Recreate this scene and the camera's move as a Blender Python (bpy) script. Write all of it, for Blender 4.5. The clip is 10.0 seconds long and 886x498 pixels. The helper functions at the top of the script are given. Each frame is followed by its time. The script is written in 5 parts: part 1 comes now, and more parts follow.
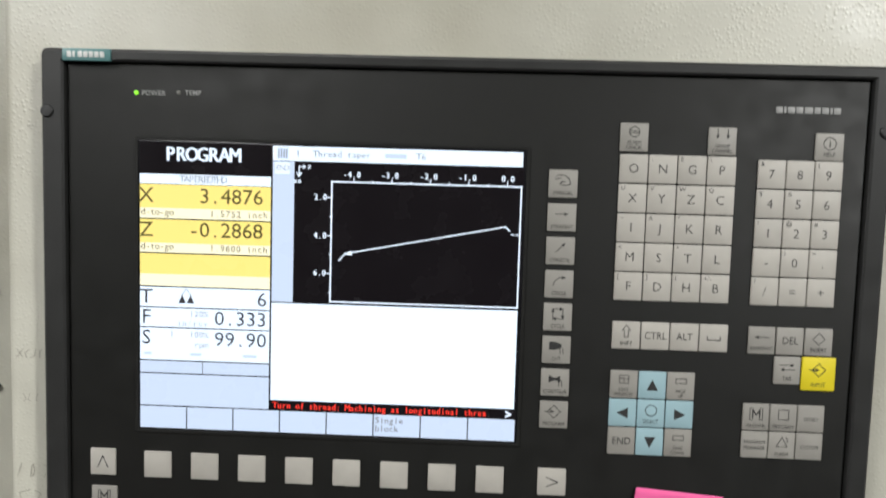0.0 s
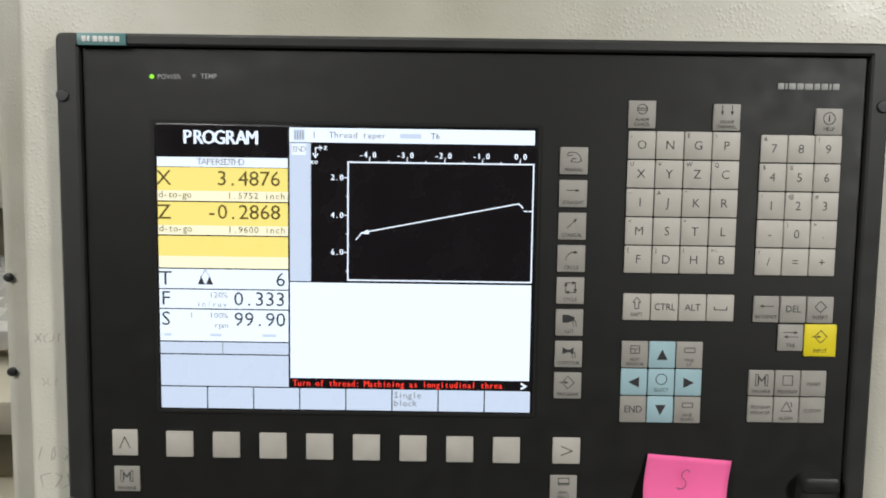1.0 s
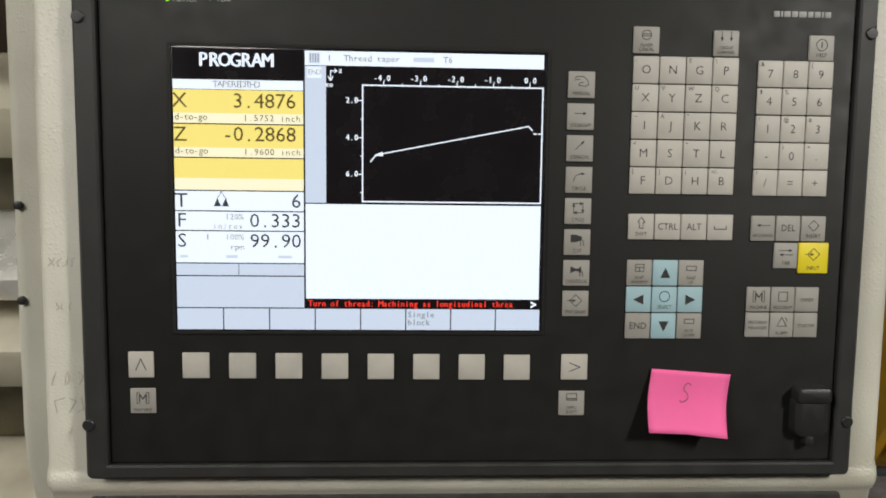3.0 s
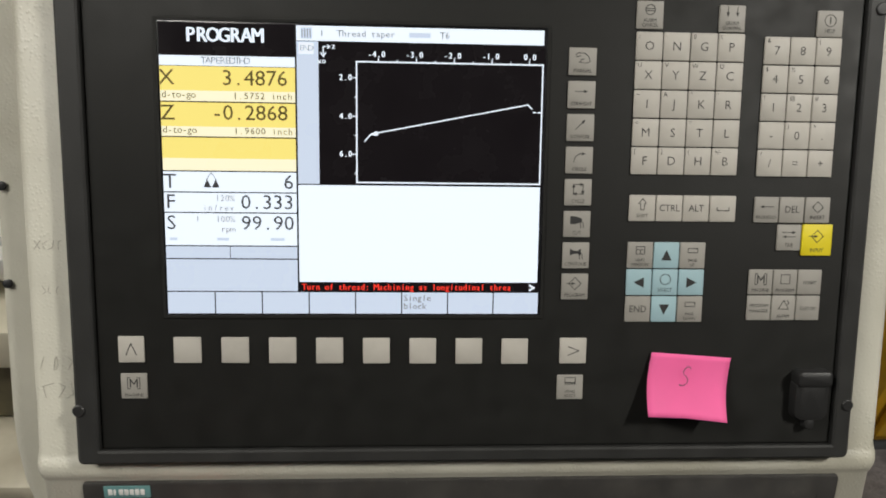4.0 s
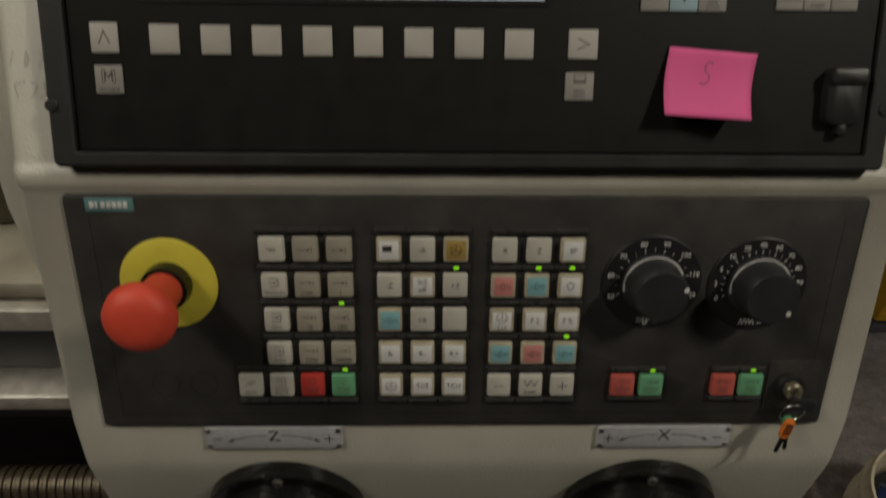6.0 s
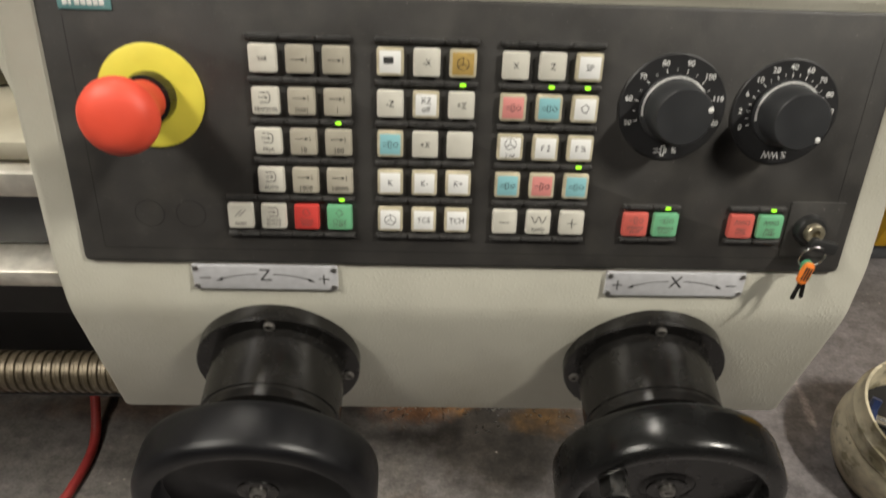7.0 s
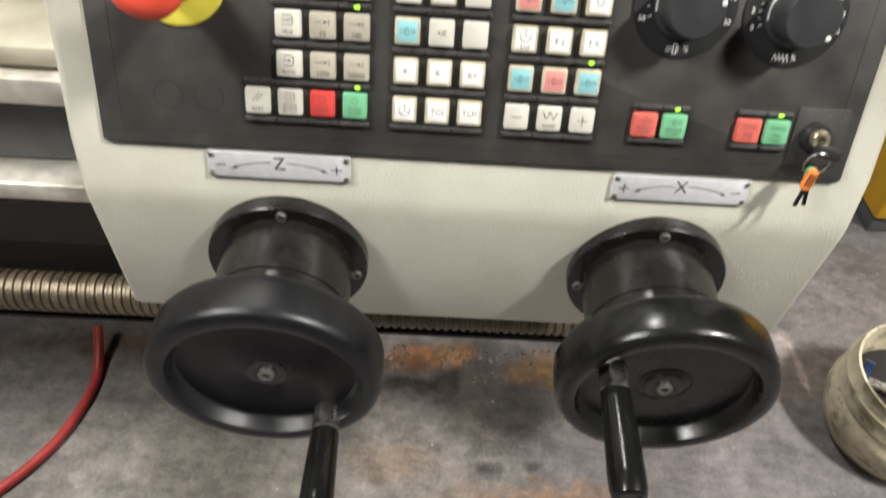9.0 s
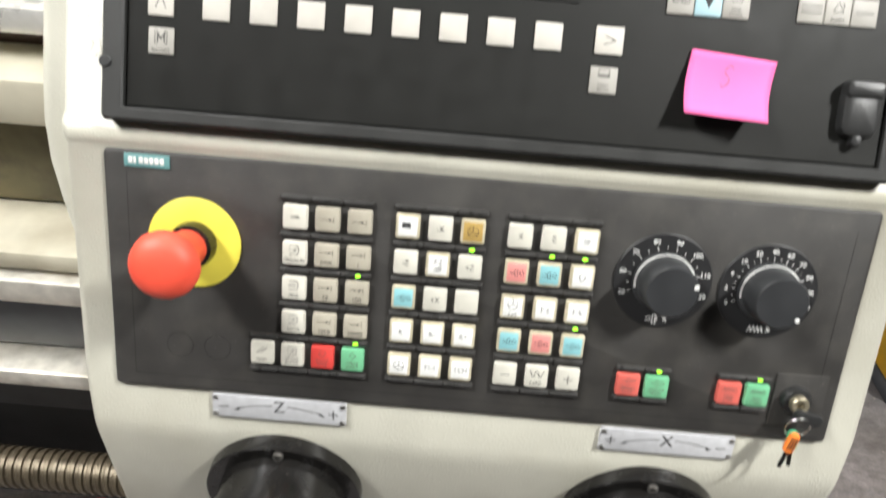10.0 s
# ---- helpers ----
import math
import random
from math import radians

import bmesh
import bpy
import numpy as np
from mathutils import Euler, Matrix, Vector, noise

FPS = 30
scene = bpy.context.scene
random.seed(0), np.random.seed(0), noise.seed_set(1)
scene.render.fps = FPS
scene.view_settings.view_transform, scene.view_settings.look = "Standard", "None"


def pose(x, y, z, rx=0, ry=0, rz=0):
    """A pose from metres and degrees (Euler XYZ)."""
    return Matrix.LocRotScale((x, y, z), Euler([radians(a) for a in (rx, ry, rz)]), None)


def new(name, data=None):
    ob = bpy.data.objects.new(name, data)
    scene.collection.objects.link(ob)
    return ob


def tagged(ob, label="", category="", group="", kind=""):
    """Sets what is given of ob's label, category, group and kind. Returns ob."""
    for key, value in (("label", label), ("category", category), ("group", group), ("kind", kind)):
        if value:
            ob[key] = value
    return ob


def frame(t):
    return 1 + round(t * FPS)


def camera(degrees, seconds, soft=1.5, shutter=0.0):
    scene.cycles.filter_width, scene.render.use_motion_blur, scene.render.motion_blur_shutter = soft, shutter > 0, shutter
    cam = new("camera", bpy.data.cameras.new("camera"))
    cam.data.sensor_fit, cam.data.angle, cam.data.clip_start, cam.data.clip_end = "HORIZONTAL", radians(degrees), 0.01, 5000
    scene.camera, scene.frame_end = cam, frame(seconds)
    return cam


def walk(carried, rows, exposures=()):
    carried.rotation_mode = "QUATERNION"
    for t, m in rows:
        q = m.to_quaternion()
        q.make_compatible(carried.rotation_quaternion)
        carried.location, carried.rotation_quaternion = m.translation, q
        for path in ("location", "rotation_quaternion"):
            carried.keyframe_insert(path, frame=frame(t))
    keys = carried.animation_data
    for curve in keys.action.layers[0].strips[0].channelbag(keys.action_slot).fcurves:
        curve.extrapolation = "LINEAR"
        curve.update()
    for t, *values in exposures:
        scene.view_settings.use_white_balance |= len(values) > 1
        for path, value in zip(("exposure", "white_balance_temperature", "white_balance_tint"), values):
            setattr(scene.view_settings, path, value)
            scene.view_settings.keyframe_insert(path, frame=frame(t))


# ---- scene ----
# The camera: rows are seconds, x, y, z, pitch, roll, yaw in the leaning frame of the operator panel.
cam = camera(65.0, 10.0, soft=1.8, shutter=0.5)
PANEL = pose(0, 0, 1.0, -30, 0, 0)
ROWS = [
    (0.0, 0.0200, -0.4219, 1.3980, -4.17, -1.67, 1.87),
    (0.5, 0.0133, -0.4154, 1.3888, -5.63, -0.70, 0.74),
    (1.0, -0.0013, -0.4331, 1.3887, -4.71, -0.79, 0.16),
    (1.5, -0.0094, -0.4399, 1.3882, -5.38, -0.63, -0.58),
    (2.0, -0.0179, -0.4400, 1.3676, -4.82, -0.74, -1.19),
    (2.5, -0.0252, -0.4533, 1.3409, -4.46, -0.62, -1.88),
    (4.0, -0.0296, -0.4378, 1.3464, -7.18, -0.71, -2.85),
    (4.5, -0.0229, -0.4341, 1.3328, -7.61, -0.15, -2.69),
    (5.0, -0.0262, -0.4303, 1.2880, -6.57, -0.48, -2.35),
    (5.5, -0.0268, -0.4286, 1.2420, -9.03, -0.42, -2.42),
    (6.0, -0.0154, -0.4292, 1.1906, -11.93, -0.41, -1.41),
    (7.5, -0.0245, -0.4143, 1.0731, -17.65, -2.26, -1.93),
    (8.0, -0.0266, -0.4166, 1.0534, -19.28, -2.93, -1.66),
    (8.5, -0.0275, -0.4258, 1.0452, -19.74, -2.99, -1.47),
    (9.0, -0.0260, -0.4447, 1.0476, -17.36, -3.51, -1.18),
    (9.5, -0.0220, -0.4540, 1.0900, -10.60, -3.50, -0.60),
    (10.0, -0.0122, -0.4504, 1.1447, -7.57, -4.73, 0.91),
]
EXPOSURES = [(t, e, k, 10.0) for t, e, k in ((0.0, -0.1, 6000), (1.0, -0.22, 6100), (2.5, -0.28, 6300), (4.5, -0.28, 6400), (5.0, -0.4, 6450), (5.5, -0.80, 6600), (6.0, -1.35, 6900), (6.3, -1.2, 6900), (7.3, 0.90, 6500), (7.5, 1.02, 6500), (8.5, 1.20, 6300), (9.5, 1.17, 6150), (10.0, 1.2, 6050))]
walk(cam, [(t, PANEL @ pose(x, y, z - 1.134, 90 + p, r, w)) for t, x, y, z, p, r, w in ROWS], EXPOSURES)

# ---------------------------------------------------------------- world and lamps
world = bpy.data.worlds.new("workshop_air")
scene.world = world
world.use_nodes = True
world.node_tree.nodes["Background"].inputs[0].default_value = (0.9, 0.95, 1.0, 1)
world.node_tree.nodes["Background"].inputs[1].default_value = 0.02


# ---------------------------------------------------------------- materials
def material(name, color, rough=0.5, metal=0.0, vary=0.15, scale=40.0, bump=0.0, bump_scale=400.0,
             second=None, second_scale=6.0, second_amount=0.0, spec=0.5, emit=0.0, coat=0.0, random_tone=0.0, bump_dist=0.0006):
    m = bpy.data.materials.new(name)
    m.use_nodes = True
    nt = m.node_tree
    b = nt.nodes["Principled BSDF"]
    b.inputs["Roughness"].default_value = rough
    b.inputs["Metallic"].default_value = metal
    b.inputs["Specular IOR Level"].default_value = spec
    b.inputs["Coat Weight"].default_value = coat
    tc = nt.nodes.new("ShaderNodeTexCoord")

    def noise_node(s, detail=4.0):
        n = nt.nodes.new("ShaderNodeTexNoise")
        n.inputs["Scale"].default_value = s
        n.inputs["Detail"].default_value = detail
        nt.links.new(tc.outputs["Object"], n.inputs["Vector"])
        return n

    n1 = noise_node(scale)
    r1 = nt.nodes.new("ShaderNodeMapRange")
    r1.inputs["From Min"].default_value, r1.inputs["From Max"].default_value = 0.3, 0.7
    r1.inputs["To Min"].default_value, r1.inputs["To Max"].default_value = 1 - vary, 1 + vary
    nt.links.new(n1.outputs["Fac"], r1.inputs["Value"])
    mul = nt.nodes.new("ShaderNodeMixRGB")
    mul.blend_type, mul.inputs["Fac"].default_value = "MULTIPLY", 1.0
    mul.inputs["Color1"].default_value = (*color, 1)
    nt.links.new(r1.outputs["Result"], mul.inputs["Color2"])
    out = mul.outputs["Color"]
    if second:
        n2 = noise_node(second_scale, 6.0)
        r2 = nt.nodes.new("ShaderNodeMapRange")
        r2.inputs["From Min"].default_value, r2.inputs["From Max"].default_value = 0.48, 0.68
        r2.inputs["To Max"].default_value = second_amount
        nt.links.new(n2.outputs["Fac"], r2.inputs["Value"])
        mix = nt.nodes.new("ShaderNodeMixRGB")
        nt.links.new(r2.outputs["Result"], mix.inputs["Fac"])
        nt.links.new(out, mix.inputs["Color1"])
        mix.inputs["Color2"].default_value = (*second, 1)
        out = mix.outputs["Color"]
    if random_tone:
        info = nt.nodes.new("ShaderNodeObjectInfo")
        r4 = nt.nodes.new("ShaderNodeMapRange")
        r4.inputs["To Min"].default_value, r4.inputs["To Max"].default_value = 1 - random_tone, 1 + random_tone
        nt.links.new(info.outputs["Random"], r4.inputs["Value"])
        mu = nt.nodes.new("ShaderNodeMixRGB")
        mu.blend_type, mu.inputs["Fac"].default_value = "MULTIPLY", 1.0
        nt.links.new(out, mu.inputs["Color1"])
        nt.links.new(r4.outputs["Result"], mu.inputs["Color2"])
        out = mu.outputs["Color"]
    nt.links.new(out, b.inputs["Base Color"])
    r3 = nt.nodes.new("ShaderNodeMapRange")
    r3.inputs["From Min"].default_value, r3.inputs["From Max"].default_value = 0.3, 0.7
    r3.inputs["To Min"].default_value, r3.inputs["To Max"].default_value = max(rough - 0.08, 0.02), min(rough + 0.08, 1)
    nt.links.new(n1.outputs["Fac"], r3.inputs["Value"])
    nt.links.new(r3.outputs["Result"], b.inputs["Roughness"])
    if bump:
        n3 = noise_node(bump_scale, 2.0)
        bp = nt.nodes.new("ShaderNodeBump")
        bp.inputs["Strength"].default_value = bump
        bp.inputs["Distance"].default_value = bump_dist
        nt.links.new(n3.outputs["Fac"], bp.inputs["Height"])
        nt.links.new(bp.outputs["Normal"], b.inputs["Normal"])
    if emit:
        mul.inputs["Color1"].default_value = (*[0.06 * v for v in color], 1)
        b.inputs["Emission Color"].default_value = (*color, 1)
        b.inputs["Emission Strength"].default_value = emit
    return m


SCREEN = 1.27
M = {
    "casing": material("cream_paint", (0.56, 0.545, 0.465), 0.42, vary=0.05, scale=25, second=(0.36, 0.33, 0.24), second_scale=8, second_amount=0.35),
    "face": material("dark_grey_panel", (0.0145, 0.0145, 0.0133), 0.58, vary=0.07, scale=60, bump=0.12, bump_scale=1500, spec=0.30),
    "frame": material("dark_grey_frame", (0.028, 0.028, 0.027), 0.52, vary=0.10, scale=50, bump=0.2, bump_scale=1200, spec=0.4),
    "groove": material("black_gap", (0.008, 0.008, 0.008), 0.8),
    "mcp": material("charcoal_panel", (0.034, 0.032, 0.030), 0.5, vary=0.2, scale=30, bump=0.3, bump_scale=1100, second=(0.075, 0.070, 0.060), second_scale=45, second_amount=0.3),
    "ridge": material("worn_black_ridge", (0.035, 0.034, 0.033), 0.33, vary=0.25, scale=150, spec=0.5),
    "key": material("light_grey_key", (0.48, 0.455, 0.41), 0.55, vary=0.05, scale=90, random_tone=0.05),
    "key_dark": material("grey_key", (0.33, 0.315, 0.285), 0.55, vary=0.05, scale=90, random_tone=0.06),
    "key_blue": material("pale_blue_key", (0.34, 0.50, 0.55), 0.55, vary=0.05),
    "key_yellow": material("yellow_key", (0.80, 0.66, 0.015), 0.5, vary=0.05),
    "cap": material("ivory_keycap", (0.60, 0.58, 0.51), 0.4, vary=0.05, scale=120, random_tone=0.05),
    "cap_tan": material("tan_keycap", (0.40, 0.37, 0.30), 0.45, vary=0.06, scale=120, random_tone=0.05),
    "cap_red": material("red_keycap", (0.60, 0.06, 0.05), 0.4, vary=0.05),
    "cap_red_faded": material("faded_red_keycap", (0.58, 0.12, 0.095), 0.45, vary=0.08, scale=90),
    "cap_green": material("green_keycap", (0.16, 0.44, 0.24), 0.4, vary=0.05),
    "cap_clear": material("yellowed_clear_keycap", (0.52, 0.47, 0.34), 0.25, vary=0.15, scale=80),
    "paper": material("white_key_paper", (0.78, 0.78, 0.76), 0.6, vary=0.03),
    "paper_blue": material("blue_key_paper", (0.24, 0.50, 0.54), 0.6, vary=0.04),
    "paper_red": material("pink_key_paper", (0.66, 0.25, 0.23), 0.6, vary=0.04),
    "paper_gold": material("brown_key_paper", (0.42, 0.28, 0.08), 0.5, vary=0.15, scale=200),
    "ink": material("black_ink", (0.03, 0.03, 0.03), 0.7),
    "pencil": material("faint_pencil", (0.30, 0.28, 0.23), 0.7),
    "ink_soft": material("faded_ink", (0.11, 0.09, 0.085), 0.7),
    "white_ink": material("white_print", (0.74, 0.74, 0.72), 0.6),
    "grey_ink": material("grey_print", (0.36, 0.36, 0.35), 0.6),
    "teal": material("teal_badge", (0.12, 0.26, 0.26), 0.45, vary=0.08),
    "led": material("lit_green_lamp", (0.35, 1.0, 0.03), 0.4, emit=1.3),
    "led_off": material("unlit_lamp", (0.22, 0.22, 0.20), 0.3),
    "red": material("red_plastic", (0.80, 0.085, 0.045), 0.5, vary=0.08, scale=60, second=(0.5, 0.05, 0.03), second_scale=30, second_amount=0.3),
    "yellow": material("yellow_plastic", (0.72, 0.63, 0.07), 0.55, vary=0.06, scale=60),
    "pink": material("pink_paper", (0.92, 0.14, 0.38), 0.75, vary=0.03),
    "rubber": material("black_rubber", (0.018, 0.018, 0.018), 0.42, vary=0.2, bump=0.2, bump_scale=900),
    "knob": material("black_knob", (0.027, 0.028, 0.030), 0.45, vary=0.1),
    "dial": material("black_dial", (0.014, 0.014, 0.015), 0.5, vary=0.15),
    "steel": material("steel", (0.55, 0.54, 0.52), 0.3, metal=1.0, vary=0.2, scale=120),
    "key_brass": material("dull_brass_barrel", (0.36, 0.32, 0.23), 0.38, metal=0.7, vary=0.25, scale=300),
    "bolt_steel": material("dark_bolt_steel", (0.20, 0.19, 0.175), 0.35, metal=0.7, vary=0.3, scale=200),
    "worn_steel": material("worn_bed_steel", (0.66, 0.63, 0.56), 0.4, metal=0.4, vary=0.3, scale=30, second=(0.2, 0.16, 0.1), second_scale=12, second_amount=0.7),
    "alu": material("brushed_aluminium_plate", (0.60, 0.60, 0.62), 0.42, metal=0.25, vary=0.06, scale=200),
    "blackened": material("blackened_steel", (0.012, 0.0115, 0.011), 0.23, metal=0.25, vary=0.2, scale=90, bump=0.08, bump_scale=900, second=(0.12, 0.09, 0.065), second_scale=420, second_amount=0.05),
    "wheel_satin": material("satin_black_wheel", (0.006, 0.006, 0.007), 0.37, vary=0.15, scale=60, bump=0.15, bump_scale=1800, spec=0.36),
    "wheel_gloss": material("glossy_black_wheel", (0.007, 0.007, 0.007), 0.25, vary=0.15, scale=60, bump=0.12, bump_scale=260, spec=0.36),
    "handle": material("polished_black_handle", (0.006, 0.006, 0.006), 0.2, vary=0.1, spec=0.36),
    "orange": material("orange_key_cover", (0.85, 0.22, 0.03), 0.5, vary=0.08),
    "green_tag": material("green_key_cover", (0.07, 0.32, 0.16), 0.5, vary=0.08),
    "concrete": material("stained_concrete", (0.162, 0.148, 0.149), 0.5, vary=0.24, scale=45, bump=0.35, bump_scale=220, bump_dist=0.002, second=(0.085, 0.078, 0.075), second_scale=2.2, second_amount=0.7),
    "bed_cream": material("dirty_cream_bed", (0.62, 0.58, 0.46), 0.5, vary=0.15, scale=12, second=(0.24, 0.19, 0.10), second_scale=7, second_amount=0.55),
    # near-black for small dark parts; on the bed it also holds the recess shade
    "bed_dark": material("near_black_bed", (0.014, 0.014, 0.015), 0.45, vary=0.3, scale=15),
    "bed_grey": material("grey_bed_paint", (0.10, 0.105, 0.115), 0.45, vary=0.25, scale=15, second=(0.05, 0.05, 0.05), second_scale=9, second_amount=0.6),
    "bed_olive": material("oily_olive_casting", (0.15, 0.13, 0.07), 0.5, vary=0.4, scale=14, second=(0.05, 0.045, 0.03), second_scale=20, second_amount=0.8),
    # dark brown of the guard, and the shade painted between the rear rails
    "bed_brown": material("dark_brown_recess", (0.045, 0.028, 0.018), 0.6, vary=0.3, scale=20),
    "ground_steel": material("bright_ground_steel", (0.80, 0.79, 0.76), 0.3, metal=0.4, vary=0.1, scale=40),
    "blue_scrap": material("blue_plastic", (0.015, 0.03, 0.10), 0.4),
    "brass": material("oiled_leadscrew_steel", (0.13, 0.105, 0.070), 0.45, metal=0.5, vary=0.3, scale=60),
    "hose": material("red_rubber_hose", (0.42, 0.045, 0.04), 0.45, vary=0.12, scale=60),
    "bucket": material("dirty_white_plastic", (0.64, 0.57, 0.41), 0.55, vary=0.12, scale=26, second=(0.10, 0.085, 0.06), second_scale=12, second_amount=0.75),
    "safety": material("safety_yellow_paint", (0.75, 0.42, 0.01), 0.5, vary=0.08),
    "wall": material("workshop_wall", (0.20, 0.20, 0.195), 0.8, vary=0.1, scale=2),
    "ceiling": material("workshop_ceiling", (0.34, 0.34, 0.33), 0.85, vary=0.1, scale=2),
    "tube": material("lit_lamp_diffuser", (1.0, 0.97, 0.9), 0.5, vary=0.0, emit=4.0),
    "glass_black": material("display_bezel", (0.010, 0.010, 0.012), 0.22, vary=0.05),
    "s_white": material("lit_white_screen", (0.86, 0.93, 1.0), 0.3, vary=0.0, emit=SCREEN, spec=0.3),
    "s_blue": material("lit_bluish_screen", (0.74, 0.83, 0.97), 0.3, vary=0.0, emit=SCREEN * 0.78, spec=0.3),
    "s_yellow": material("lit_yellow_screen", (1.0, 0.82, 0.22), 0.3, vary=0.0, emit=SCREEN * 0.9, spec=0.3),
    "s_cream": material("lit_pale_yellow_screen", (1.0, 0.93, 0.64), 0.3, vary=0.0, emit=SCREEN * 0.95, spec=0.3),
    "s_black": material("black_screen", (0.012, 0.010, 0.012), 0.25, vary=0.05, spec=0.3),
    "s_red": material("lit_red_text", (1.0, 0.05, 0.03), 0.3, vary=0.0, emit=SCREEN * 0.9),
    "s_ink": material("screen_dark_text", (0.06, 0.06, 0.07), 0.4),
    "s_grey": material("screen_grey_text", (0.26, 0.27, 0.29), 0.5),
    "s_faint": material("screen_faint_text", (0.42, 0.43, 0.46), 0.5),
    "s_olive": material("screen_olive_text", (0.13, 0.10, 0.015), 0.5),
}


def floor_stains_and_shade(m):
    """Brown oil and rust soaked into the floor round the lathe's foot, paler patches, and the machine's shadow painted
    as dark blotches.
    """
    nt = m.node_tree
    b = nt.nodes["Principled BSDF"]
    tc = nt.nodes.new("ShaderNodeTexCoord")
    link = b.inputs["Base Color"].links[0]
    base = link.from_socket

    def math_node(op, a, c):
        n = nt.nodes.new("ShaderNodeMath")
        n.operation = op
        for k, v in enumerate((a, c)):
            if isinstance(v, (int, float)):
                n.inputs[k].default_value = v
            else:
                nt.links.new(v, n.inputs[k])
        return n.outputs[0]

    def blotch(x, y, rx, ry, scale, amount, color, base):
        mp = nt.nodes.new("ShaderNodeMapping")
        mp.inputs["Location"].default_value = (-x / rx, -y / ry, 0)
        mp.inputs["Scale"].default_value = (1 / rx, 1 / ry, 0)
        nt.links.new(tc.outputs["Object"], mp.inputs["Vector"])
        ln = nt.nodes.new("ShaderNodeVectorMath")
        ln.operation = "LENGTH"
        nt.links.new(mp.outputs["Vector"], ln.inputs[0])
        nz = nt.nodes.new("ShaderNodeTexNoise")
        nz.inputs["Scale"].default_value, nz.inputs["Detail"].default_value, nz.inputs["Roughness"].default_value = scale, 8.0, 0.65
        nt.links.new(tc.outputs["Object"], nz.inputs["Vector"])
        ragged = math_node("ADD", ln.outputs["Value"], math_node("MULTIPLY", nz.outputs["Fac"], 2.4))
        r = nt.nodes.new("ShaderNodeMapRange")
        r.inputs["From Min"].default_value, r.inputs["From Max"].default_value = 2.35, 1.55
        r.inputs["To Min"].default_value, r.inputs["To Max"].default_value = 0.0, amount
        nt.links.new(ragged, r.inputs["Value"])
        mix = nt.nodes.new("ShaderNodeMixRGB")
        nt.links.new(r.outputs["Result"], mix.inputs["Fac"])
        nt.links.new(base, mix.inputs["Color1"])
        fine_noise = nt.nodes.new("ShaderNodeTexNoise")
        fine_noise.inputs["Scale"].default_value, fine_noise.inputs["Detail"].default_value, fine_noise.inputs["Roughness"].default_value = 26.0, 10.0, 0.72
        nt.links.new(tc.outputs["Object"], fine_noise.inputs["Vector"])
        fr = nt.nodes.new("ShaderNodeMapRange")
        fr.inputs["From Min"].default_value, fr.inputs["From Max"].default_value = 0.36, 0.64
        nt.links.new(fine_noise.outputs["Fac"], fr.inputs["Value"])
        tone = nt.nodes.new("ShaderNodeMixRGB")
        nt.links.new(fr.outputs["Result"], tone.inputs["Fac"])
        tone.inputs["Color1"].default_value = (*[0.55 * v for v in color], 1)
        tone.inputs["Color2"].default_value = (*[1.4 * v for v in color], 1)
        nt.links.new(tone.outputs["Color"], mix.inputs["Color2"])
        return mix.outputs["Color"]

    # second and third entries: the machine's shadow on the floor, put into the colour
    for args in ((-0.45, 0.1, 0.75, 0.5, 5.0, 0.7, (0.185, 0.168, 0.146)), (0.12, 0.28, 0.20, 0.14, 8.0, 0.9, (0.040, 0.033, 0.026)), (0.17, 0.24, 0.10, 0.09, 12.0, 0.9, (0.030, 0.026, 0.022)),
                 (-0.03, 0.335, 0.09, 0.035, 16.0, 0.8, (0.20, 0.085, 0.030)), (0.05, 0.350, 0.06, 0.025, 20.0, 0.7, (0.23, 0.110, 0.032)), (0.24, 0.320, 0.08, 0.04, 18.0, 0.7, (0.17, 0.090, 0.026)),
                 (0.25, 0.045, 0.12, 0.05, 14.0, 0.8, (0.26, 0.135, 0.055)), (0.11, 0.030, 0.12, 0.06, 14.0, 0.6, (0.19, 0.112, 0.060)), (-0.05, 0.12, 0.10, 0.05, 16.0, 0.5, (0.15, 0.094, 0.055)), (-0.55, 0.335, 0.25, 0.03, 18.0, 0.6, (0.15, 0.085, 0.050)),
                 (-0.30, 0.07, 0.22, 0.14, 14.0, 0.4, (0.105, 0.092, 0.072)), (0.12, 0.11, 0.028, 0.020, 30.0, 0.9, (0.030, 0.026, 0.026)), (0.20, 0.12, 0.018, 0.013, 40.0, 0.8, (0.04, 0.034, 0.034)),
                 (0.66, 0.17, 0.05, 0.022, 30.0, 0.8, (0.045, 0.042, 0.043)), (0.757, 0.345, 0.010, 0.06, 25.0, 0.9, (0.44, 0.38, 0.36)), (0.735, 0.415, 0.03, 0.035, 20.0, 0.7, (0.40, 0.35, 0.33)),
                 (0.55, 0.06, 0.30, 0.20, 5.0, 0.5, (0.185, 0.165, 0.165))):
        base = blotch(*args, base)
    # scuffs and drag marks, long across the floor, with fine grit
    for sx, sy, sc, lo, hi in ((1.0, 1.9, 16.0, 0.68, 1.28), (1.0, 1.0, 160.0, 0.80, 1.20)):
        mp = nt.nodes.new("ShaderNodeMapping")
        mp.inputs["Scale"].default_value, mp.inputs["Rotation"].default_value = (sx, sy, 1.0), (0, 0, 0.25)
        nt.links.new(tc.outputs["Object"], mp.inputs["Vector"])
        nz = nt.nodes.new("ShaderNodeTexNoise")
        nz.inputs["Scale"].default_value, nz.inputs["Detail"].default_value, nz.inputs["Roughness"].default_value = sc, 9.0, 0.7
        nt.links.new(mp.outputs["Vector"], nz.inputs["Vector"])
        r = nt.nodes.new("ShaderNodeMapRange")
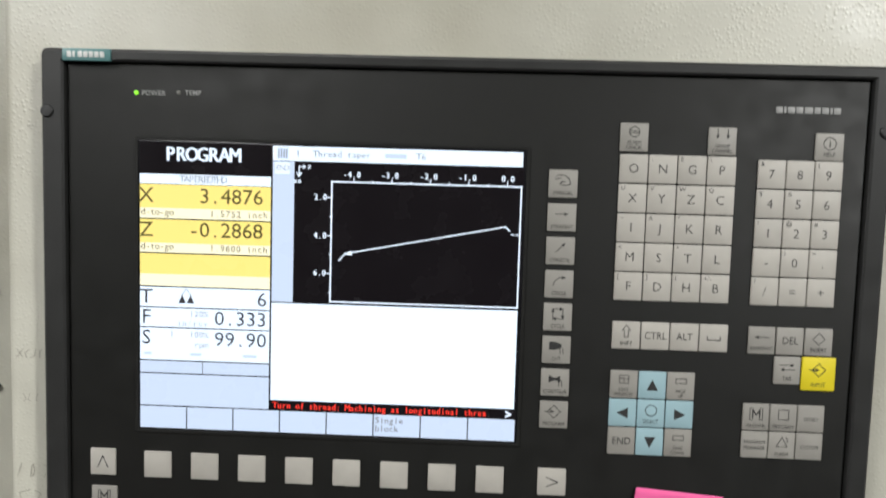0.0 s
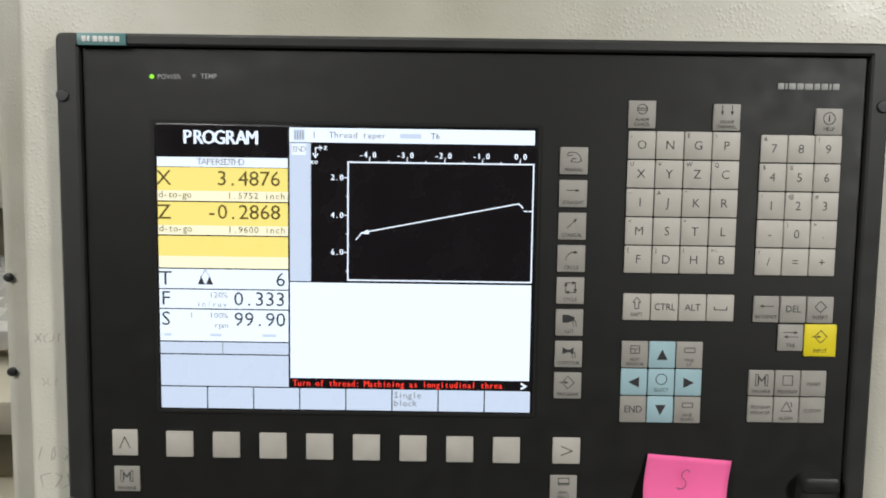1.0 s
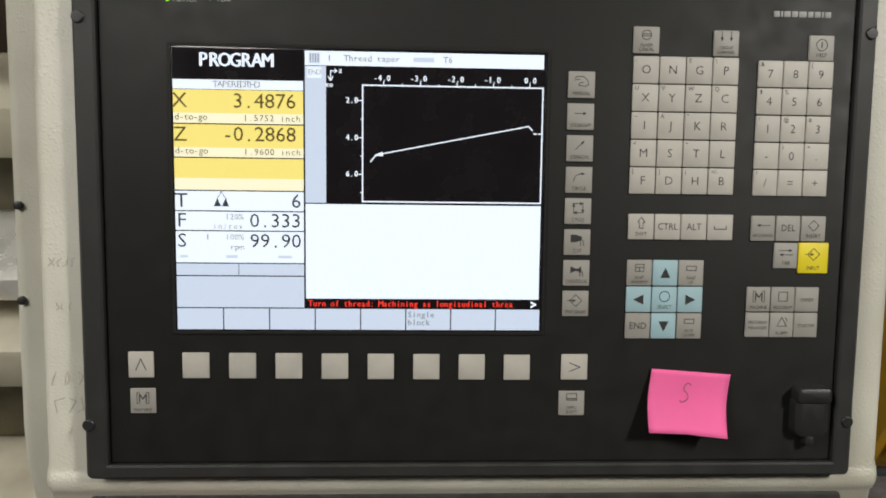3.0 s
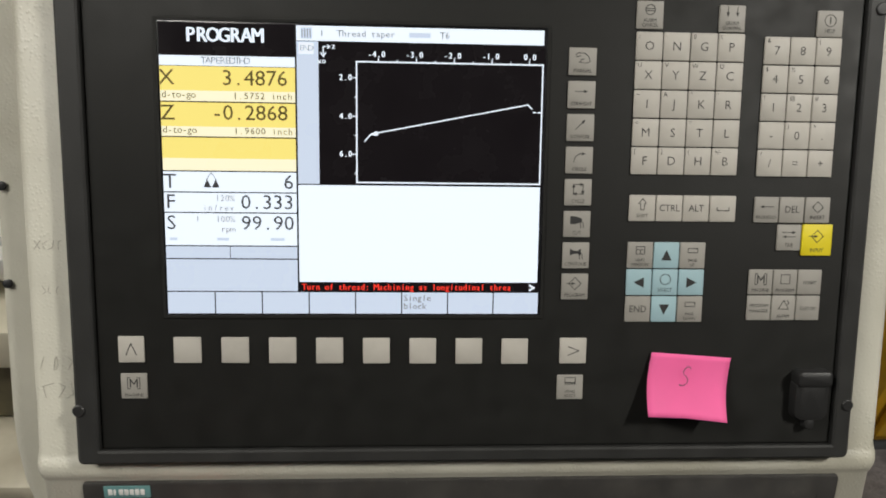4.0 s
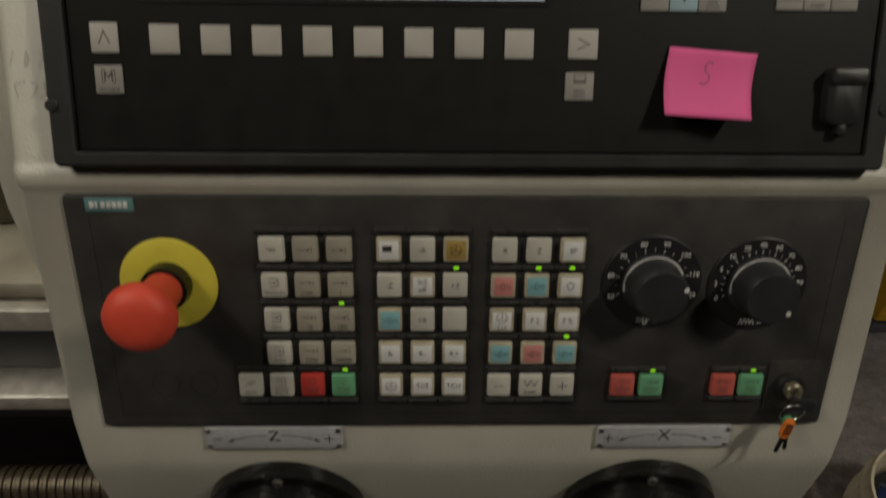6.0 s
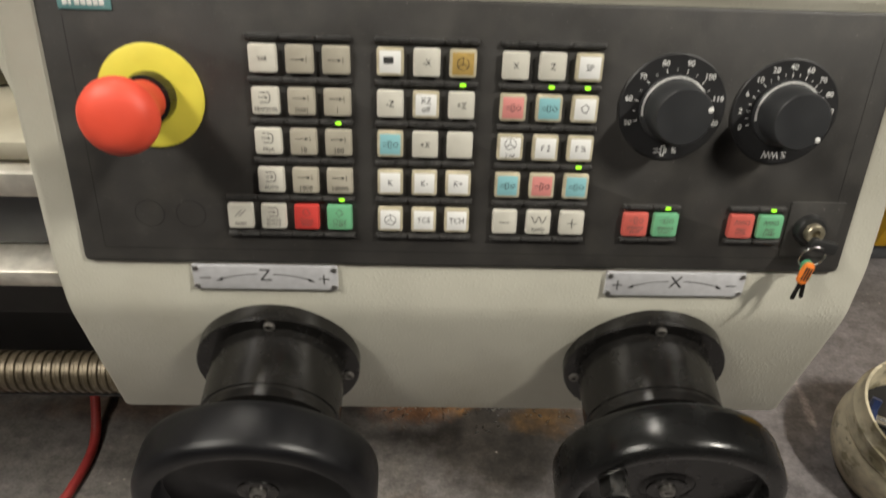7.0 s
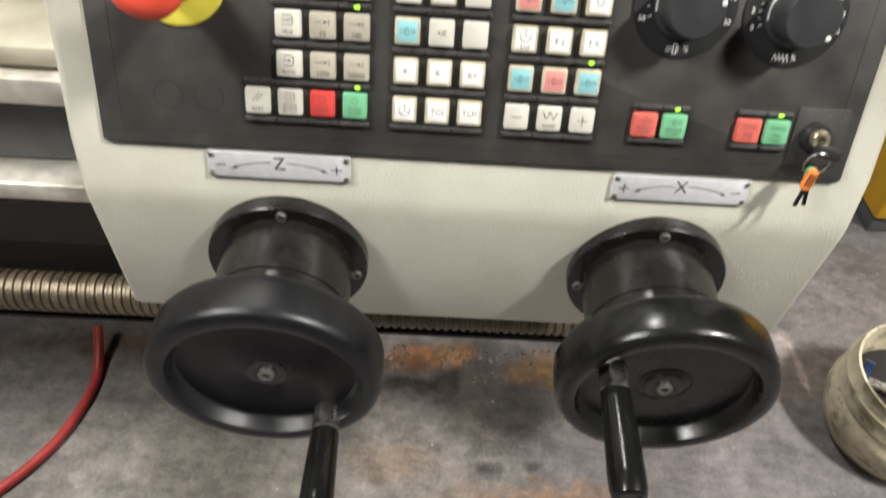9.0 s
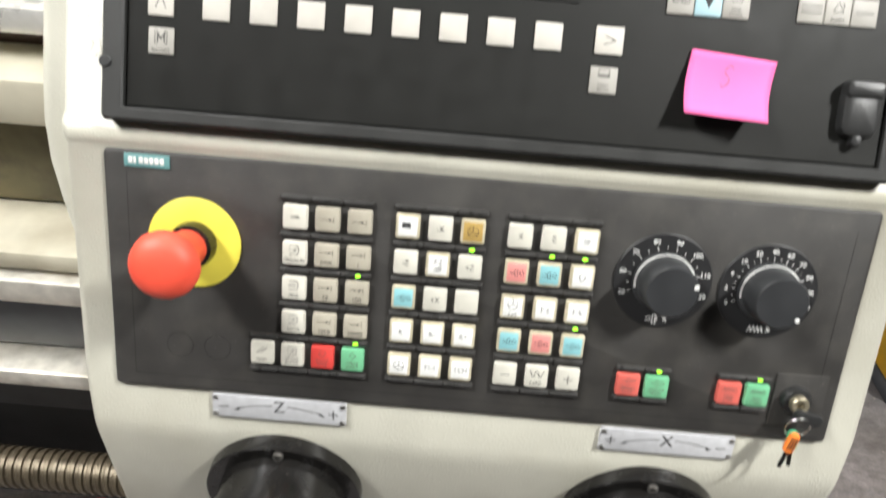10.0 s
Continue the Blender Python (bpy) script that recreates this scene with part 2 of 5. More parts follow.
        r.inputs["From Min"].default_value, r.inputs["From Max"].default_value = 0.34, 0.66
        r.inputs["To Min"].default_value, r.inputs["To Max"].default_value = lo, hi
        nt.links.new(nz.outputs["Fac"], r.inputs["Value"])
        mu = nt.nodes.new("ShaderNodeMixRGB")
        mu.blend_type, mu.inputs["Fac"].default_value = "MULTIPLY", 1.0
        nt.links.new(base, mu.inputs["Color1"])
        nt.links.new(r.outputs["Result"], mu.inputs["Color2"])
        base = mu.outputs["Color"]
    sp = nt.nodes.new("ShaderNodeTexVoronoi")
    sp.inputs["Scale"].default_value = 38.0
    nt.links.new(tc.outputs["Object"], sp.inputs["Vector"])
    for lo, hi, amount, color in ((0.10, 0.05, 0.75, (0.42, 0.38, 0.33)),):
        r = nt.nodes.new("ShaderNodeMapRange")
        r.inputs["From Min"].default_value, r.inputs["From Max"].default_value, r.inputs["To Max"].default_value = lo, hi, amount
        nt.links.new(sp.outputs["Distance"], r.inputs["Value"])
        nz = nt.nodes.new("ShaderNodeTexNoise")
        nz.inputs["Scale"].default_value = 9.0
        nt.links.new(tc.outputs["Object"], nz.inputs["Vector"])
        gate = math_node("GREATER_THAN", nz.outputs["Fac"], 0.57)
        mix = nt.nodes.new("ShaderNodeMixRGB")
        nt.links.new(math_node("MULTIPLY", r.outputs["Result"], gate), mix.inputs["Fac"])
        nt.links.new(base, mix.inputs["Color1"])
        mix.inputs["Color2"].default_value = (*color, 1)
        base = mix.outputs["Color"]
    nt.links.new(base, b.inputs["Base Color"])


floor_stains_and_shade(M["concrete"])


def pebbled(m, scale, strength):
    """Orange-peel paint: low rounded drops, unevenly spread, over the fine grain."""
    nt = m.node_tree
    b = nt.nodes["Principled BSDF"]
    tc = nt.nodes.new("ShaderNodeTexCoord")
    vo = nt.nodes.new("ShaderNodeTexVoronoi")
    vo.feature, vo.inputs["Scale"].default_value = "SMOOTH_F1", scale
    vo.inputs["Smoothness"].default_value = 0.4
    nt.links.new(tc.outputs["Object"], vo.inputs["Vector"])
    drop = nt.nodes.new("ShaderNodeMapRange")
    drop.interpolation_type = "SMOOTHSTEP"
    drop.inputs["From Min"].default_value, drop.inputs["From Max"].default_value = 0.55, 0.10
    nt.links.new(vo.outputs["Distance"], drop.inputs["Value"])
    patch = nt.nodes.new("ShaderNodeTexNoise")
    patch.inputs["Scale"].default_value, patch.inputs["Detail"].default_value = 35.0, 3.0
    nt.links.new(tc.outputs["Object"], patch.inputs["Vector"])
    gate = nt.nodes.new("ShaderNodeMapRange")
    gate.inputs["From Min"].default_value, gate.inputs["From Max"].default_value = 0.35, 0.65
    gate.inputs["To Min"].default_value = 0.25
    nt.links.new(patch.outputs["Fac"], gate.inputs["Value"])
    mul = nt.nodes.new("ShaderNodeMath")
    mul.operation = "MULTIPLY"
    nt.links.new(drop.outputs["Result"], mul.inputs[0])
    nt.links.new(gate.outputs["Result"], mul.inputs[1])
    bp = nt.nodes.new("ShaderNodeBump")
    bp.inputs["Strength"].default_value, bp.inputs["Distance"].default_value = strength, 0.0005
    nt.links.new(mul.outputs[0], bp.inputs["Height"])
    nt.links.new(bp.outputs["Normal"], b.inputs["Normal"])


pebbled(M["casing"], 400.0, 0.36)


def dusted(m, scale, level, color, amount):
    """Small pale specks of dust and chips on a dark surface."""
    nt = m.node_tree
    b = nt.nodes["Principled BSDF"]
    base = b.inputs["Base Color"].links[0].from_socket
    tc = nt.nodes.new("ShaderNodeTexCoord")
    nz = nt.nodes.new("ShaderNodeTexNoise")
    nz.inputs["Scale"].default_value, nz.inputs["Detail"].default_value, nz.inputs["Roughness"].default_value = scale, 3.0, 0.7
    nt.links.new(tc.outputs["Object"], nz.inputs["Vector"])
    r = nt.nodes.new("ShaderNodeMapRange")
    r.inputs["From Min"].default_value, r.inputs["From Max"].default_value, r.inputs["To Max"].default_value = level, level + 0.06, amount
    nt.links.new(nz.outputs["Fac"], r.inputs["Value"])
    mix = nt.nodes.new("ShaderNodeMixRGB")
    nt.links.new(r.outputs["Result"], mix.inputs["Fac"])
    nt.links.new(base, mix.inputs["Color1"])
    mix.inputs["Color2"].default_value = (*color, 1)
    nt.links.new(mix.outputs["Color"], b.inputs["Base Color"])


dusted(M["mcp"], 700.0, 0.66, (0.30, 0.28, 0.25), 0.7)
dusted(M["ridge"], 900.0, 0.60, (0.30, 0.29, 0.27), 0.45)
dusted(M["blackened"], 560.0, 0.68, (0.34, 0.29, 0.23), 0.6)
dusted(M["bucket"], 11.0, 0.55, (0.20, 0.17, 0.09), 0.7)
dusted(M["bucket"], 30.0, 0.63, (0.07, 0.06, 0.035), 0.6)


# ---------------------------------------------------------------- mesh helpers
def mesh_of(name, bm, mat, smooth=True):
    bmesh.ops.recalc_face_normals(bm, faces=bm.faces)
    me = bpy.data.meshes.new(name)
    bm.to_mesh(me)
    bm.free()
    me.materials.append(M[mat] if isinstance(mat, str) else mat)
    if smooth:
        me.polygons.foreach_set("use_smooth", [True] * len(me.polygons))
        me.set_sharp_from_angle(angle=radians(35))
    return me


def part(name, bm, mat, parent, label="", m=None):
    ob = new(name, mesh_of(name, bm, mat))
    ob.parent = parent
    if m is not None:
        ob.matrix_local = m
    return tagged(ob, label) if label else ob


def thing(name, m, label, category, group="", kind=""):
    ob = new(name)
    ob.empty_display_size = 0.05
    ob.matrix_world = m
    return tagged(ob, label, category, group, kind)


def whole(name, bm, mat, m, label, category, group="", kind=""):
    ob = new(name, mesh_of(name, bm, mat))
    ob.matrix_world = m
    return tagged(ob, label, category, group, kind)


def corner_loop(x0, z0, x1, z1, r, seg):
    pts = []
    for cx, cz, a0 in ((x1 - r, z1 - r, 0), (x0 + r, z1 - r, 90), (x0 + r, z0 + r, 180), (x1 - r, z0 + r, 270)):
        for i in range(seg + 1):
            a = radians(a0 + 90 * i / seg)
            pts.append((cx + r * math.cos(a), cz + r * math.sin(a)))
    return pts


def bridge(bm, a, b):
    n = len(a)
    for i in range(n):
        bm.faces.new((a[i], a[(i + 1) % n], b[(i + 1) % n], b[i]))


def slab(bm, x0, z0, x1, z1, front, back, r=0.0008, b=0.0004, seg=3):
    """A rounded upright plate that faces -y, with a chamfered front edge."""
    r = min(r, (x1 - x0) * 0.49, (z1 - z0) * 0.49)
    b = min(b, r * 0.95)
    loops = []
    for y, inset in ((back, 0), (front + b, 0), (front + 0.3 * b, 0.3 * b), (front, b)):
        loops.append([bm.verts.new((x, y, z)) for x, z in corner_loop(x0 + inset, z0 + inset, x1 - inset, z1 - inset, max(r - inset, 1e-5), seg)])
    for p, q in zip(loops, loops[1:]):
        bridge(bm, p, q)
    bm.faces.new(loops[-1])
    bm.faces.new(loops[0][::-1])
    return bm


def ring(bm, o, i, front, back, r=0.002, b=0.0012, seg=4):
    """A rectangular frame: outer and inner rectangles (x0, z0, x1, z1), facing -y."""
    def lp(rect, y, inset, rr):
        x0, z0, x1, z1 = rect
        return [bm.verts.new((x, y, z)) for x, z in corner_loop(x0 + inset, z0 + inset, x1 - inset, z1 - inset, max(rr, 1e-4), seg)]
    loops = [lp(o, back, 0, r), lp(o, front + b, 0, r), lp(o, front, b, r - b * 0.5), lp(i, front, -b * 0.6, 0.001), lp(i, front + b * 0.6, 0, 0.0006), lp(i, back, 0, 0.0006)]
    for p, q in zip(loops, loops[1:] + loops[:1]):
        bridge(bm, p, q)
    return bm


def lathe(bm, profile, seg=48, axis="y", closed=False):
    """Turns (radius, place along the axis) round the axis."""
    rows = []
    for rad, h in profile:
        row = []
        for i in range(seg):
            a = 2 * math.pi * i / seg
            c, s = rad * math.cos(a), rad * math.sin(a)
            row.append(bm.verts.new({"y": (c, h, s), "z": (c, s, h), "x": (h, c, s)}[axis]))
        rows.append(row)
    for p, q in zip(rows, rows[1:]):
        bridge(bm, p, q)
    if closed:
        bridge(bm, rows[-1], rows[0])
    else:
        bm.faces.new(rows[0])
        bm.faces.new(rows[-1][::-1])
    return bm


def box(bm, lo, hi):
    vs = [bm.verts.new((x, y, z)) for x in (lo[0], hi[0]) for y in (lo[1], hi[1]) for z in (lo[2], hi[2])]
    for f in ((0, 1, 3, 2), (4, 6, 7, 5), (0, 4, 5, 1), (2, 3, 7, 6), (0, 2, 6, 4), (1, 5, 7, 3)):
        bm.faces.new([vs[k] for k in f])
    return bm


def soft_box(bm, lo, hi, b=0.004, seg=2):
    t = bmesh.new()
    box(t, lo, hi)
    bmesh.ops.bevel(t, geom=t.edges[:], offset=b, segments=seg, affect="EDGES", profile=0.5)
    me = bpy.data.meshes.new("tmp")
    t.to_mesh(me)
    t.free()
    bm.from_mesh(me)
    bpy.data.meshes.remove(me)
    return bm


def rod(bm, points, rad, seg=12, cap=True):
    """A round rod along a list of points."""
    pts = [Vector(p) for p in points]
    rows = []
    up = Vector((0.3, 0.2, 1)).normalized()
    for k, p in enumerate(pts):
        d = (pts[min(k + 1, len(pts) - 1)] - pts[max(k - 1, 0)]).normalized()
        s = d.cross(up).normalized()
        u = s.cross(d)
        rr = rad[k] if isinstance(rad, (list, tuple)) else rad
        rows.append([bm.verts.new(p + rr * (math.cos(a) * s + math.sin(a) * u)) for a in (2 * math.pi * j / seg for j in range(seg))])
    for p, q in zip(rows, rows[1:]):
        bridge(bm, p, q)
    if cap:
        bm.faces.new(rows[0][::-1])
        bm.faces.new(rows[-1])
    return bm


def stroke(bm, pts, w, y, thick=0.00012, closed=False):
    """A flat drawn line of width w through (x, z) points, at depth y."""
    pts = [Vector((p[0], p[1])) for p in pts]
    if closed:
        pts.append(pts[0])
    for a, b in zip(pts, pts[1:]):
        d = b - a
        if d.length < 1e-7:
            continue
        d.normalize()
        n = Vector((-d.y, d.x)) * w / 2
        e = d * w / 2
        q = [a - e + n, a - e - n, b + e - n, b + e + n]
        bm.faces.new([bm.verts.new((p.x, y, p.y)) for p in q])
    return bm


def fill(bm, pts, y):
    bm.faces.new([bm.verts.new((p[0], y, p[1])) for p in pts])
    return bm


def circle_points(cx, cz, r, n=24, a0=0, a1=360):
    return [(cx + r * math.cos(radians(a0 + (a1 - a0) * i / n)), cz + r * math.sin(radians(a0 + (a1 - a0) * i / n))) for i in range(n + (a1 - a0 < 360))]


LETTERS = {}


def text(bm, words, x, z, size, y, align="CENTER", stretch=1.0, bold=0.0):
    """Flat letters that face -y: x, z is the middle of the line (or its left or right end)."""
    key = (words, align, bold)
    if key not in LETTERS:
        cu = bpy.data.curves.new("letters", "FONT")
        cu.body, cu.align_x, cu.align_y, cu.size, cu.resolution_u, cu.offset = words, align, "CENTER", 1.0, 2, bold
        ob = bpy.data.objects.new("letters", cu)
        scene.collection.objects.link(ob)
        me = bpy.data.meshes.new_from_object(ob.evaluated_get(bpy.context.evaluated_depsgraph_get()))
        LETTERS[key] = ([tuple(v.co) for v in me.vertices], [tuple(p.vertices) for p in me.polygons])
        bpy.data.objects.remove(ob)
        bpy.data.curves.remove(cu)
        bpy.data.meshes.remove(me)
    vs, fs = LETTERS[key]
    made = [bm.verts.new((x + v[0] * size * stretch, y, z + v[1] * size)) for v in vs]
    for f in fs:
        try:
            bm.faces.new([made[i] for i in f])
        except ValueError:
            pass
    return bm


# ---------------------------------------------------------------- the workshop
FLOOR = 0.0
bm = box(bmesh.new(), (-6, -6, FLOOR - 0.2), (6, 6, FLOOR))
tagged(new("floor", mesh_of("floor", bm, "concrete", False)), "stained grey concrete workshop floor", "floor", kind="structure")
for name, lo, hi in (("wall_north", (-6.2, 6, FLOOR), (6.2, 6.2, 4.2)), ("wall_south", (-6.2, -6.2, FLOOR), (6.2, -6, 4.2)),
                     ("wall_east", (6, -6, FLOOR), (6.2, 6, 4.2)), ("wall_west", (-6.2, -6, FLOOR), (-6, 6, 4.2))):
    tagged(new(name, mesh_of(name, box(bmesh.new(), lo, hi), "wall", False)), "plain grey painted workshop wall", "wall", kind="structure")
tagged(new("ceiling", mesh_of("ceiling", box(bmesh.new(), (-6.2, -6.2, 4.2), (6.2, 6.2, 4.4)), "ceiling", False)), "plain pale workshop ceiling", "ceiling", kind="structure")

LAMPS = [((1.7, -0.75, 3.0), 0.45, 0.16, 74), ((-1.7, -0.65, 3.0), 1.3, 0.5, 62), ((-0.6, 1.5, 3.0), 1.2, 0.3, 28)]
for (lx, ly, lz), length, width, watts in LAMPS:
    lamp = thing("ceiling_lamp", pose(lx, ly, lz), "long white workshop lamp hanging under the ceiling", "lamp", "workshop lamps")
    part("housing", soft_box(bmesh.new(), (-width / 2, -length / 2, 0.03), (width / 2, length / 2, 0.1), 0.01), "ceiling", lamp)
    part("diffuser", soft_box(bmesh.new(), (-width / 2 + 0.02, -length / 2 + 0.02, 0.012), (width / 2 - 0.02, length / 2 - 0.02, 0.03), 0.004), "tube", lamp)
    part("chain", rod(bmesh.new(), [(0, -length / 3, 0.1), (0, -length / 3, 4.2 - lz)], 0.006, 6), "steel", lamp)
    part("chain", rod(bmesh.new(), [(0, length / 3, 0.1), (0, length / 3, 4.2 - lz)], 0.006, 6), "steel", lamp)
    ld = bpy.data.lights.new("lamp_light", "AREA")
    ld.shape, ld.size, ld.size_y, ld.energy, ld.color = "RECTANGLE", width, length, watts, (1.0, 0.955, 0.86)
    lo = new("lamp_light", ld)
    lo.matrix_world = pose(lx, ly, lz - 0.005)

# ---------------------------------------------------------------- the lathe bed behind
def bed_bar(name, lo, hi, mat, parent, b=0.006):
    return part(name, soft_box(bmesh.new(), lo, hi, b), mat, parent)


bed = thing("lathe_bed", pose(0, 0.15, 0), "dirty cream and steel lathe bed with dark recesses", "machine bed")
bed_bar("front_way", (-1.9, 0.0, 0.700), (0.25, 0.16, 0.733), "worn_steel", bed)
bed_bar("way_lip", (-1.9, 0.012, 0.738), (0.25, 0.15, 0.762), "bed_cream", bed)
bed_bar("casting", (-1.9, 0.03, 0.602), (0.25, 0.5, 0.700), "bed_grey", bed)
bed_bar("lower_rail", (-1.9, -0.01, 0.574), (0.25, 0.09, 0.600), "worn_steel", bed)
# dark block closing the recess, its shade put into the colour
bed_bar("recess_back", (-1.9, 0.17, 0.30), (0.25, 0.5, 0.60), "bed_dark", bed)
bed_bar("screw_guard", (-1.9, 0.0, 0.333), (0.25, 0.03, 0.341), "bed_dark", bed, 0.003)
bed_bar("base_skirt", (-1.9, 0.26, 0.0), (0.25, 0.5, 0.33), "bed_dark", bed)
bed_bar("slide_casting", (-1.9, 0.10, 0.765), (0.1, 0.3, 0.885), "bed_olive", bed)
bed_bar("slide_rail", (-1.9, 0.06, 0.885), (0.1, 0.3, 0.935), "bed_cream", bed)
# solid dark bar standing in for the shade between two rails
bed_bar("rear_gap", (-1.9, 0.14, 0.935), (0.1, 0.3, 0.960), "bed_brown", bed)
bed_bar("rear_way", (-1.9, 0.10, 0.962), (0.1, 0.3, 0.990), "ground_steel", bed)
bed_bar("rear_casting", (-1.9, 0.22, 0.99), (0.1, 0.4, 1.06), "bed_olive", bed)
bed_bar("rear_rail", (-1.9, 0.18, 1.075), (0.1, 0.4, 1.13), "bed_cream", bed)
bed_bar("splash_guard", (-1.9, 0.32, 1.13), (0.1, 0.36, 1.55), "bed_brown", bed)
bed_bar("guard_rail", (-1.9, 0.20, 1.225), (0.1, 0.24, 1.24), "ground_steel", bed, 0.004)
# a round boss in the dark recess
part("recess_boss", lathe(bmesh.new(), [(0.062, 0.17), (0.062, 0.12), (0.056, 0.115), (0.030, 0.115)], 36), "bed_dark", bed, m=pose(-0.60, 0, 0.50))

screw = thing("lead_screw", pose(0, 0.135, 0.417), "oily steel lead screw with a coarse thread", "lead screw")
bm = bmesh.new()
PITCH, NSEG, X0, X1 = 0.0112, 14, -1.2, 0.24
PROFILE = ((0.0, 0.0270), (0.42, 0.0270), (0.56, 0.0248), (0.84, 0.0248))
prev = None
turns = int((X1 - X0) / PITCH)
for n in range(turns * NSEG):
    a = 2 * math.pi * n / NSEG
    base = X0 + PITCH * n / NSEG
    row = [bm.verts.new((base + f * PITCH, r * math.cos(a), r * math.sin(a))) for f, r in PROFILE]
    row.append(bm.verts.new((base + PITCH, 0.0270 * math.cos(a), 0.0270 * math.sin(a))))
    if prev:
        for k in range(4):
            bm.faces.new((prev[k], prev[k + 1], row[k + 1], row[k]))
    prev = row
part("thread", bm, "brass", screw)
part("shaft", lathe(bmesh.new(), [(0.0225, X0 - 0.3), (0.0225, X1 + 0.01)], 24, "x"), "brass", screw)

# ---------------------------------------------------------------- floor things
bucket = thing("bucket", pose(0.876, 0.222, FLOOR) @ Matrix.Diagonal((0.90, 0.90, 0.62, 1)), "dirty off-white plastic bucket holding oily scraps", "bucket")
part("body", lathe(bmesh.new(), [(0.118, 0.0), (0.126, 0.008), (0.140, 0.050), (0.150, 0.100), (0.152, 0.130), (0.148, 0.158), (0.142, 0.172), (0.147, 0.175), (0.149, 0.192), (0.146, 0.198), (0.146, 0.213), (0.149, 0.217), (0.149, 0.232), (0.144, 0.238), (0.140, 0.262), (0.142, 0.268), (0.141, 0.276), (0.136, 0.276), (0.134, 0.270), (0.129, 0.190), (0.112, 0.010)], 64, "z"), "bucket", bucket)
part("oily_residue", lathe(bmesh.new(), [(0.1265, 0.150), (0.1265, 0.165), (0.07, 0.170), (0.001, 0.160)], 40, "z"), "bed_dark", bucket, "dark oily dregs")
random.seed(4)
for (bx, by, dx, dy, mt, lab) in ((0.800, 0.270, 0.012, 0.028, "blue_scrap", "blue plastic bottle cap end"), (0.825, 0.235, 0.05, -0.05, "steel", "bent metal strip"), (0.885, 0.155, -0.06, 0.05, "alu", "crumpled pale strip")):
    sc = thing("scrap", pose(bx, by, 0.104), lab + " lying in the bucket", "scrap", "scraps in the bucket")
    part("piece", rod(bmesh.new(), [(-dx / 2, -dy / 2, 0.004), (0, 0.004, 0.012), (dx / 2, dy / 2, 0.03)], 0.009, 10), mt, sc)

hose = thing("air_hose", pose(0, 0, FLOOR), "red rubber air hose lying curved on the floor", "hose")
HP = [(-0.615, 0.34, 0.05), (-0.605, 0.285, 0.015), (-0.600, 0.24, 0.008), (-0.608, 0.18, 0.008), (-0.628, 0.12, 0.008), (-0.665, 0.06, 0.008), (-0.72, 0.00, 0.008), (-0.80, -0.06, 0.008), (-0.95, -0.12, 0.008), (-1.2, -0.16, 0.008)]
fine = []
for a, b, c, d in zip([HP[0]] + HP, HP, HP[1:], HP[2:] + [HP[-1]]):
    for q in range(6):
        t = q / 6
        fine.append([0.5 * (2 * b[i] + (c[i] - a[i]) * t + (2 * a[i] - 5 * b[i] + 4 * c[i] - d[i]) * t * t + (3 * b[i] - a[i] - 3 * c[i] + d[i]) * t ** 3) for i in range(3)])
part("tube", rod(bmesh.new(), fine, 0.0085, 14), "hose", hose)

rng = random.Random(7)
bm = bmesh.new()
for _ in range(220):
    cx, cy = rng.uniform(-0.1, 0.36), rng.gauss(0.355, 0.03)
    if cy > 0.368:
        cy = 0.368 - rng.random() * 0.05
    a, ln, wd = rng.uniform(0, math.pi), rng.uniform(0.0015, 0.006), rng.uniform(0.0006, 0.0014)
    dx, dy = math.cos(a) * ln, math.sin(a) * ln
    p = [(cx - dx - dy * 0.2, cy - dy, 0.0006), (cx, cy + wd, rng.uniform(0.001, 0.004)), (cx + dx, cy + dy, 0.0008), (cx, cy - wd, 0.0005)]
    bm.faces.new([bm.verts.new(v) for v in p])
chips = whole("metal_chips", bm, "steel", pose(0, 0, FLOOR + 0.0005), "small bright metal chips scattered on the floor", "metal chips", kind="stuff")
chips.modifiers.new("thick", "SOLIDIFY").thickness = 0.0005

wrapper = thing("paper_scrap", pose(0.800, 0.055, FLOOR, 0, 0, -55) @ Matrix.Diagonal((0.6, 0.8, 1, 1)), "crumpled white paper scrap on the floor", "litter")
bm = bmesh.new()
gp = [[bm.verts.new((-0.03 + 0.06 * i / 6, -0.012 + 0.024 * j / 3, 0.003 + 0.008 * abs(math.sin(i * 1.7 + j * 2.3)))) for j in range(4)] for i in range(7)]
for i in range(6):
    for j in range(3):
        bm.faces.new((gp[i][j], gp[i + 1][j], gp[i + 1][j + 1], gp[i][j + 1]))
sheet = part("sheet", bm, "paper", wrapper)
sheet.modifiers.new("thick", "SOLIDIFY").thickness = 0.0006

cab = thing("yellow_cabinet", pose(1.06, 0.76, FLOOR), "safety-yellow steel cabinet on a grey plinth", "cabinet")
part("plinth", soft_box(bmesh.new(), (0.0, 0.0, 0.0), (0.6, 0.5, 0.05), 0.004), "bed_grey", cab)
part("body", soft_box(bmesh.new(), (-0.01, -0.01, 0.05), (0.61, 0.51, 0.9), 0.008), "safety", cab)
part("door", soft_box(bmesh.new(), (0.02, -0.03, 0.09), (0.58, -0.011, 0.86), 0.004), "safety", cab)

# ---------------------------------------------------------------- the control housing
XL, XR = -0.272, 0.298
housing = thing("control_housing", pose(0, 0, 0.66), "cream painted sheet-metal control housing with an apron", "machine housing")


def lean(y, z):
    v = PANEL @ Vector((0, y, z - 1.134))
    return v.y, v.z


